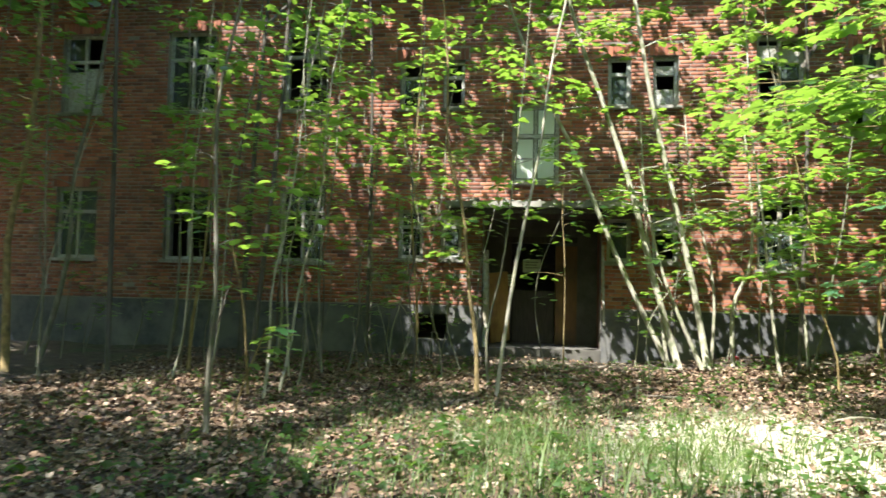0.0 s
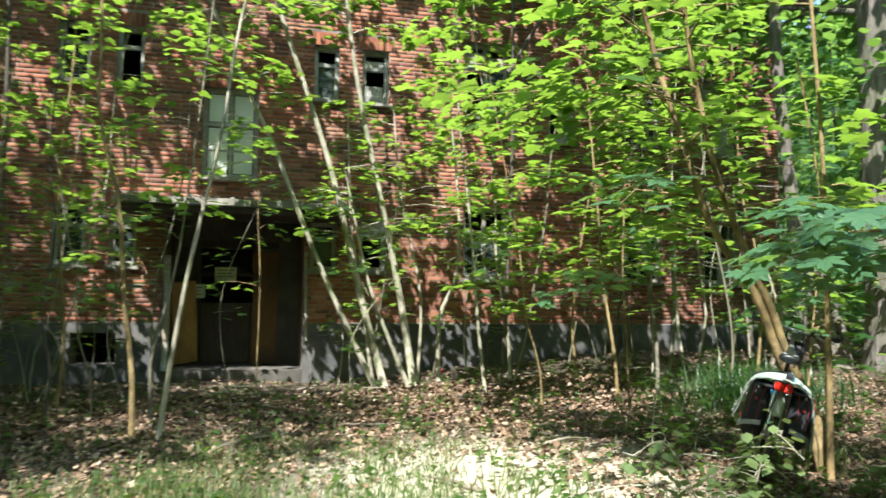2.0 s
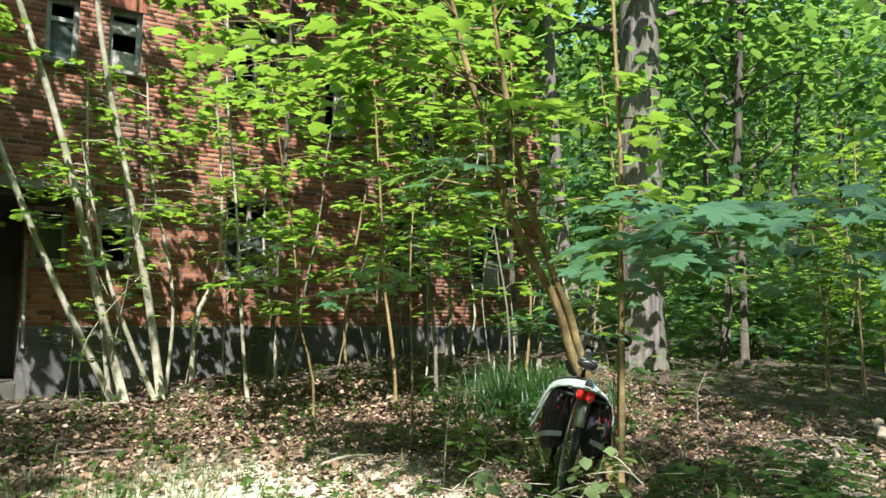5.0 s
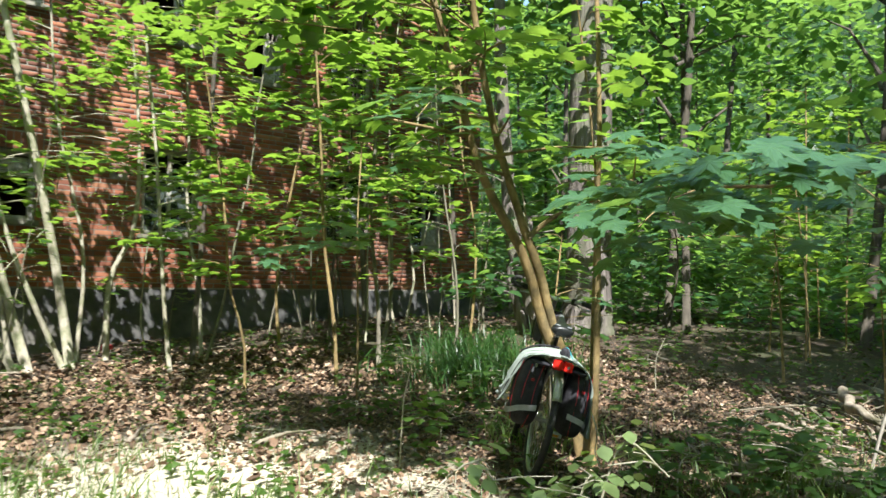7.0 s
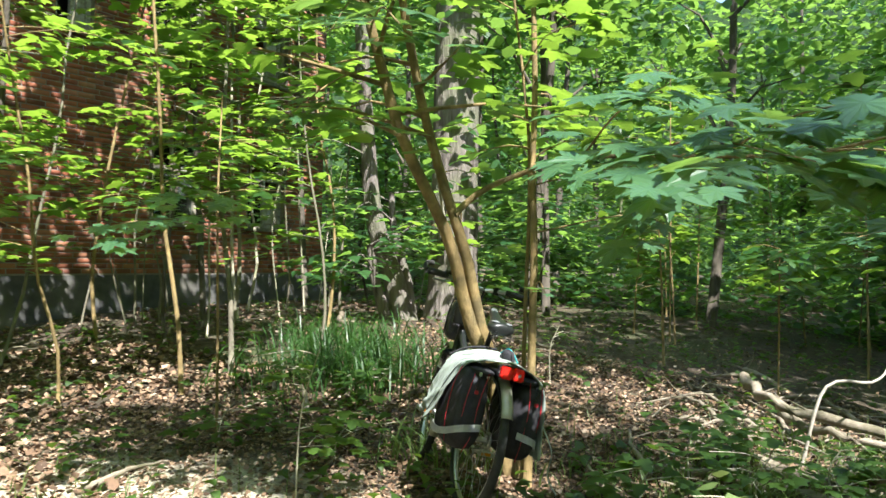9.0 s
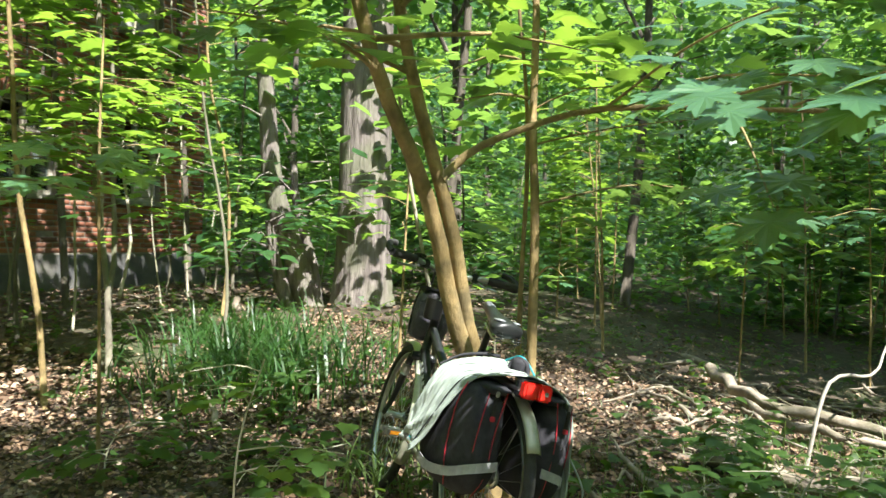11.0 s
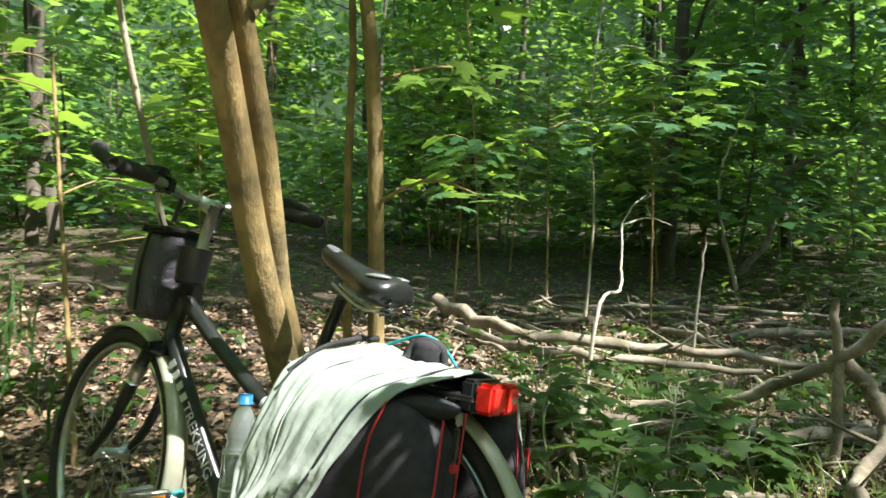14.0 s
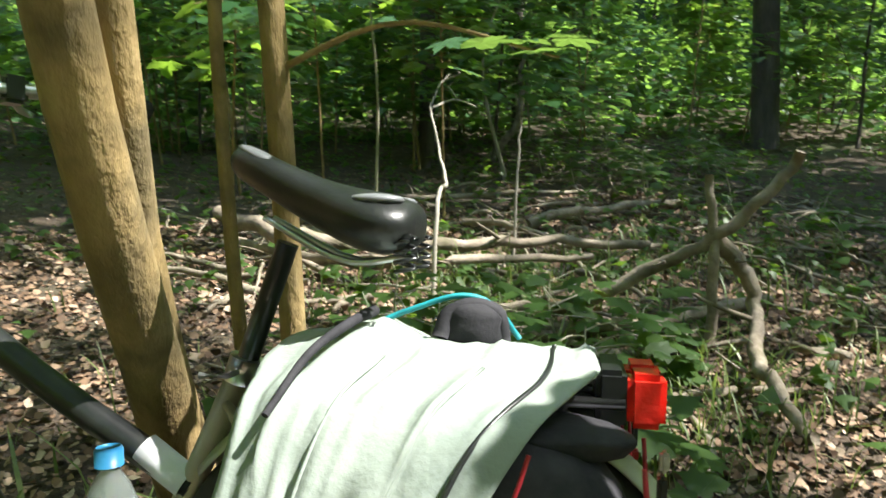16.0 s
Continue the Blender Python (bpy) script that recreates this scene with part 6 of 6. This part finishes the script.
def dead(points, r0, r1, seed, twigs=0, name="fallen_branch", label=LOG, sides=10, rough=0.22, mat=None):
    rnd = np.random.RandomState(seed)
    e = new(name)
    foot = Vector(points[0])
    e.location = foot
    tagged(e, label, "branch" if name != "fallen_log" else "log", "fallen wood")
    n = max(8, 4 * len(points))
    if name in ("fallen_log", "fallen_branch"):
        rough += 0.14
        r0, r1 = r0 * 0.75, r1 * 0.7
    line = [p - foot + Vector(rnd.normal(0, r0 * 0.25, 3)) for p in spline(points, n)]
    tube("wood", line, taper(r0, r1, n), mat or M_DEADWOOD, e, sides, rough, seed)
    for k in range(twigs):
        i = rnd.randint(2, n - 1)
        d = Vector((rnd.normal(0, 1), rnd.normal(0, 1), rnd.uniform(0.1, 1.0))).normalized() * rnd.uniform(0.12, 0.35)
        tube("twig", spline([line[i], line[i] + d * 0.5 + Vector(rnd.normal(0, 0.02, 3)), line[i] + d], 6), taper(max(0.005, r1 * 0.6), 0.002, 6), mat or M_DEADWOOD, e, 6, 0.15, seed + k)
    return e


G = gz
dead([(6.08, 2.12, 0.41), (5.60, 1.76, 0.31), (5.50, 1.1, 0.22), (5.45, 0.55, 0.17), (5.2, 0.0, 0.12)], 0.058, 0.034, 1, 3, "fallen_log", "pale barkless log lying across the branch pile")
dead([(4.80, 2.36, 0.10), (4.62, 1.66, 0.12), (4.35, 0.85, 0.11), (4.3, 0.2, 0.10)], 0.062, 0.04, 2, 2, "fallen_log", "thick mossy rotting log beside the bicycle")
dead([(4.24, 2.18, 0.08), (4.30, 1.6, 0.10), (4.18, 1.0, 0.09)], 0.048, 0.035, 3, 1, "fallen_log", "short rotting log on the brown litter")
dead([(6.55, 1.95, 0.14), (5.66, 1.66, 0.18), (5.3, 1.2, 0.2), (5.1, 0.5, 0.15)], 0.05, 0.022, 4, 3)
dead([(4.17, 0.74, 0.46), (4.12, 0.62, 0.34), (4.05, 0.62, 0.19), (3.82, 0.9, 0.15), (3.65, 1.0, 0.11), (3.50, 1.07, 0.05)], 0.040, 0.030, 5, 2, label="crooked grey branch curving over the soil")
dead([(4.85, 1.3, 0.08), (4.56, 1.08, 0.16), (4.3, 0.86, 0.36), (4.15, 0.74, 0.50), (4.05, 0.66, 0.62), (3.97, 0.57, 0.80)], 0.040, 0.026, 6, 2, label="forked grey branch raised at one end")
dead([(4.13, 0.77, 0.06), (4.15, 0.765, 0.42), (4.20, 0.765, 0.71)], 0.022, 0.016, 7, 0, "dead_stub", "upright broken stub among the branches")
dead([(6.25, 0.05, 0.08), (6.2, -0.7, 0.1), (6.15, -1.5, 0.08)], 0.05, 0.035, 8, 1, "fallen_log")
dead([(6.35, 0.5, 0.12), (5.9, 0.38, 0.14), (5.5, 0.3, 0.1)], 0.035, 0.02, 9, 2)
dead([(3.98, 1.42, 0.05), (3.86, 1.1, 0.07), (3.72, 0.8, 0.06)], 0.024, 0.014, 10, 2)
dead([(3.40, 1.70, 0.04), (3.62, 1.35, 0.05), (3.9, 1.2, 0.06)], 0.02, 0.012, 11, 2)
dead([(4.98, 1.50, 0.05), (5.09, 1.40, 0.53), (5.43, 1.17, 0.56), (5.60, 1.10, 0.66), (5.90, 0.99, 0.89)], 0.011, 0.006, 12, 0, "dead_twig", "bleached upright dead twig with forked tips", mat=M_BLEACHED)
dead([(5.90, 0.99, 0.88), (5.95, 0.90, 1.00), (6.0, 0.80, 1.06)], 0.006, 0.003, 13, 1, "dead_twig", "bleached upright dead twig with forked tips", 6, mat=M_BLEACHED)
dead([(5.90, 0.99, 0.88), (5.96, 0.80, 0.92), (6.02, 0.62, 0.87)], 0.006, 0.003, 14, 1, "dead_twig", "bleached upright dead twig with forked tips", 6, mat=M_BLEACHED)
dead([(5.55, 0.68, 0.03), (5.60, 0.62, 0.5), (5.63, 0.58, 0.83)], 0.010, 0.006, 15, 0, "dead_twig", "bleached upright dead stick in the litter", mat=M_BLEACHED)
dead([(7.6, 0.9, 0.05), (7.2, -0.2, 0.1), (6.9, -1.2, 0.06)], 0.04, 0.02, 16, 3)
dead([(8.4, 2.8, 0.12), (7.6, 2.3, 0.2), (7.0, 1.9, 0.1)], 0.05, 0.03, 17, 3)
dead([(7.0, 7.1, G(7, 7.1)), (6.8, 6.95, G(6.8, 7) + 0.06), (6.2, 6.5, G(6.2, 6.5) + 0.05)], 0.04, 0.02, 18, 2)
dead([(6.77, 7.13, G(6.77, 7.13) - 0.02), (6.76, 7.13, G(6.77, 7.13) + 0.12)], 0.06, 0.045, 19, 0, "tree_stump", "small pale cut stump in the litter")
dead([(9.6, -1.8, 0.0), (9.4, -2.1, 0.5), (9.7, -2.4, 1.2), (9.2, -2.9, 1.5)], 0.06, 0.03, 20, 2)
rnd = random.Random(52)
for k in range(190):
    x, y = rnd.uniform(3.7, 7.8), rnd.uniform(-2.2, 2.6)
    if k > 150:
        x, y = rnd.uniform(-2, 7), rnd.uniform(3.5, 10)
    a, ln = rnd.uniform(0, 3.14), rnd.uniform(0.2, 0.9)
    dx, dy = math.cos(a) * ln / 2, math.sin(a) * ln / 2
    z = G(x, y) + 0.012
    dead([(x - dx, y - dy, z), (x + rnd.uniform(-0.06, 0.06), y + rnd.uniform(-0.06, 0.06), z + rnd.uniform(0.01, 0.08)), (x + dx, y + dy, z + rnd.uniform(0, 0.06))], rnd.uniform(0.007, 0.026), 0.005, 100 + k, k % 3 == 0, "fallen_stick", "thin dry stick on the forest floor", 7)

M_RUSH = leaf_material("dark_grass_blade", (0.028, 0.080, 0.020), (0.065, 0.145, 0.034), (0.12, 0.28, 0.04), 0.4, 0.3)


M_PALELEAF = leaf_material("pale_rose_leaf", (0.12, 0.19, 0.06), (0.24, 0.32, 0.12), (0.35, 0.45, 0.12), 0.4, 0.35)
# tall dark grass by the far stump, a pale dog-rose sprig before the bicycle, small bright seedlings
def long_grass(x, y, n, h, spread, seed):
    rnd = np.random.RandomState(seed)
    px, py = x + rnd.normal(0, spread, n), y + rnd.normal(0, spread, n)
    hh, az, w = h * rnd.uniform(0.6, 1.2, n), rnd.uniform(0, 6.28, n), rnd.uniform(0.004, 0.008, n)
    bend = rnd.uniform(0.3, 1.1, n)
    z, c, s = ground_z(px, py) - 0.01, np.cos(az), np.sin(az)
    rows = []
    for u, q in ((0, 0.8), (0.4, 1.0), (0.75, 0.7), (1.0, 0.05)):
        d = bend * hh * u * u
        rows += [np.stack([px + c * d - s * w * q, py + s * d + c * w * q, z + hh * (u - 0.45 * bend * u * u)], 1), np.stack([px + c * d + s * w * q, py + s * d - c * w * q, z + hh * (u - 0.45 * bend * u * u)], 1)]
    v = np.stack(rows, 1).reshape(-1, 3)
    t = np.array([(0, 1, 3, 2), (2, 3, 5, 4), (4, 5, 7, 6)])
    return v, (t[None] + (np.arange(n) * 8)[:, None, None]).reshape(-1, 4)


def grass_tuft(name, label, v, f, mat):
    tagged(mesh_object(name, v, f, mat), label, "grass", kind="stuff")


for k, (x, y, n, h, sp) in enumerate(((4.75, 5.05, 700, 0.50, 0.42), (5.5, 5.9, 300, 0.42, 0.35), (4.2, 1.55, 60, 0.26, 0.12), (4.05, 0.95, 50, 0.22, 0.14), (3.75, 3.0, 70, 0.3, 0.16), (3.5, 3.35, 60, 0.3, 0.15),
                                      (-0.6, 1.6, 30, 0.55, 0.25), (0.3, 2.2, 34, 0.5, 0.3), (0.9, 3.6, 60, 0.3, 0.3), (-0.2, 0.6, 30, 0.45, 0.3), (1.6, 3.3, 60, 0.25, 0.25), (5.4, -0.1, 50, 0.2, 0.2))):
    v, f = long_grass(x, y, n, h, sp, 60 + k)
    grass_tuft("grass_tuft", "arching tuft of long dark green grass", v, f, M_GRASS if k > 1 else M_RUSH)
ROSE = [([(1.80, 1.36, gz(1.8, 1.36)), (1.80 + 0.4 * a, 1.38 + 0.4 * b, 0.35), (1.80 + 0.8 * a, 1.4 + 0.8 * b, h), (1.8 + 1.3 * a, 1.4 + 1.3 * b, h - 0.08)], 0.006, 0.003) for a, b, h in ((-0.35, 0.10, 0.62), (0.1, -0.3, 0.70), (0.32, 0.05, 0.5), (-0.12, -0.35, 0.45), (-0.5, 0.3, 0.38))]
woody("dog_rose", "sunlit thorny sprig with small pale leaves", "shrub", ROSE, M_BARK_PALE, 660, 7, 0.20, 7, 0.06, 0.3, 0.06, shape=SIMPLE, leafmat=M_PALELEAF, sides=6, droop=0.4)
for k, (x, y, h, n) in enumerate(((1.1, 0.3, 0.2, 5), (4.3, 4.5, 0.22, 8), (4.1, 1.9, 0.4, 8), (3.4, 1.9, 0.3, 9), (-1.5, 2.4, 0.3, 7), (2.9, 4.4, 0.3, 7), (5.7, 3.6, 0.5, 8), (6.4, -1.2, 0.35, 9), (7.1, -1.9, 0.3, 9), (4.6, -0.9, 0.25, 6), (3.1, 3.6, 0.25, 6), (2.5, 3.26, 0.80, 7), (3.9, 1.5, 0.3, 8), (4.4, 1.25, 0.28, 8), (4.0, 1.15, 0.22, 7), (4.6, 1.8, 0.3, 8), (6.8, -1.6, 0.4, 10), (7.4, -1.3, 0.4, 10), (6.9, -2.3, 0.4, 10), (7.7, -2.0, 0.42, 10), (6.2, -1.9, 0.35, 9), (7.2, -2.8, 0.4, 10), (8.0, -1.4, 0.4, 10))):
    z = G(x, y) - 0.01
    woody("seedling", "low green maple seedling with broad leaves", "seedling",
          [([(x, y, z), (x + 0.05, y + 0.03, z + h * 0.6), (x + 0.12, y - 0.02, z + h)], 0.006, 0.003)], M_BARK_PALE, 640 + k, n, 0.32 if k else 0.45, 8, 0.085 if k else 0.055, 0.3, 0.12, shape=LOBED if k else SIMPLE, leafmat=M_HERB, sides=6, group="seedlings")
b = bmesh.new()
bmesh.ops.create_icosphere(b, subdivisions=2, radius=0.09)
rnd = random.Random(3)
for q in b.verts:
    q.co *= rnd.uniform(0.6, 1.2)
    q.co.z *= 0.6
scrap = part("plastic_scrap", b, M_PIPING, None)
scrap.location = (2.62, 10.3, G(2.62, 10.3) + 0.05)
tagged(scrap, "crumpled red plastic scrap at the foot of the wall", "litter")
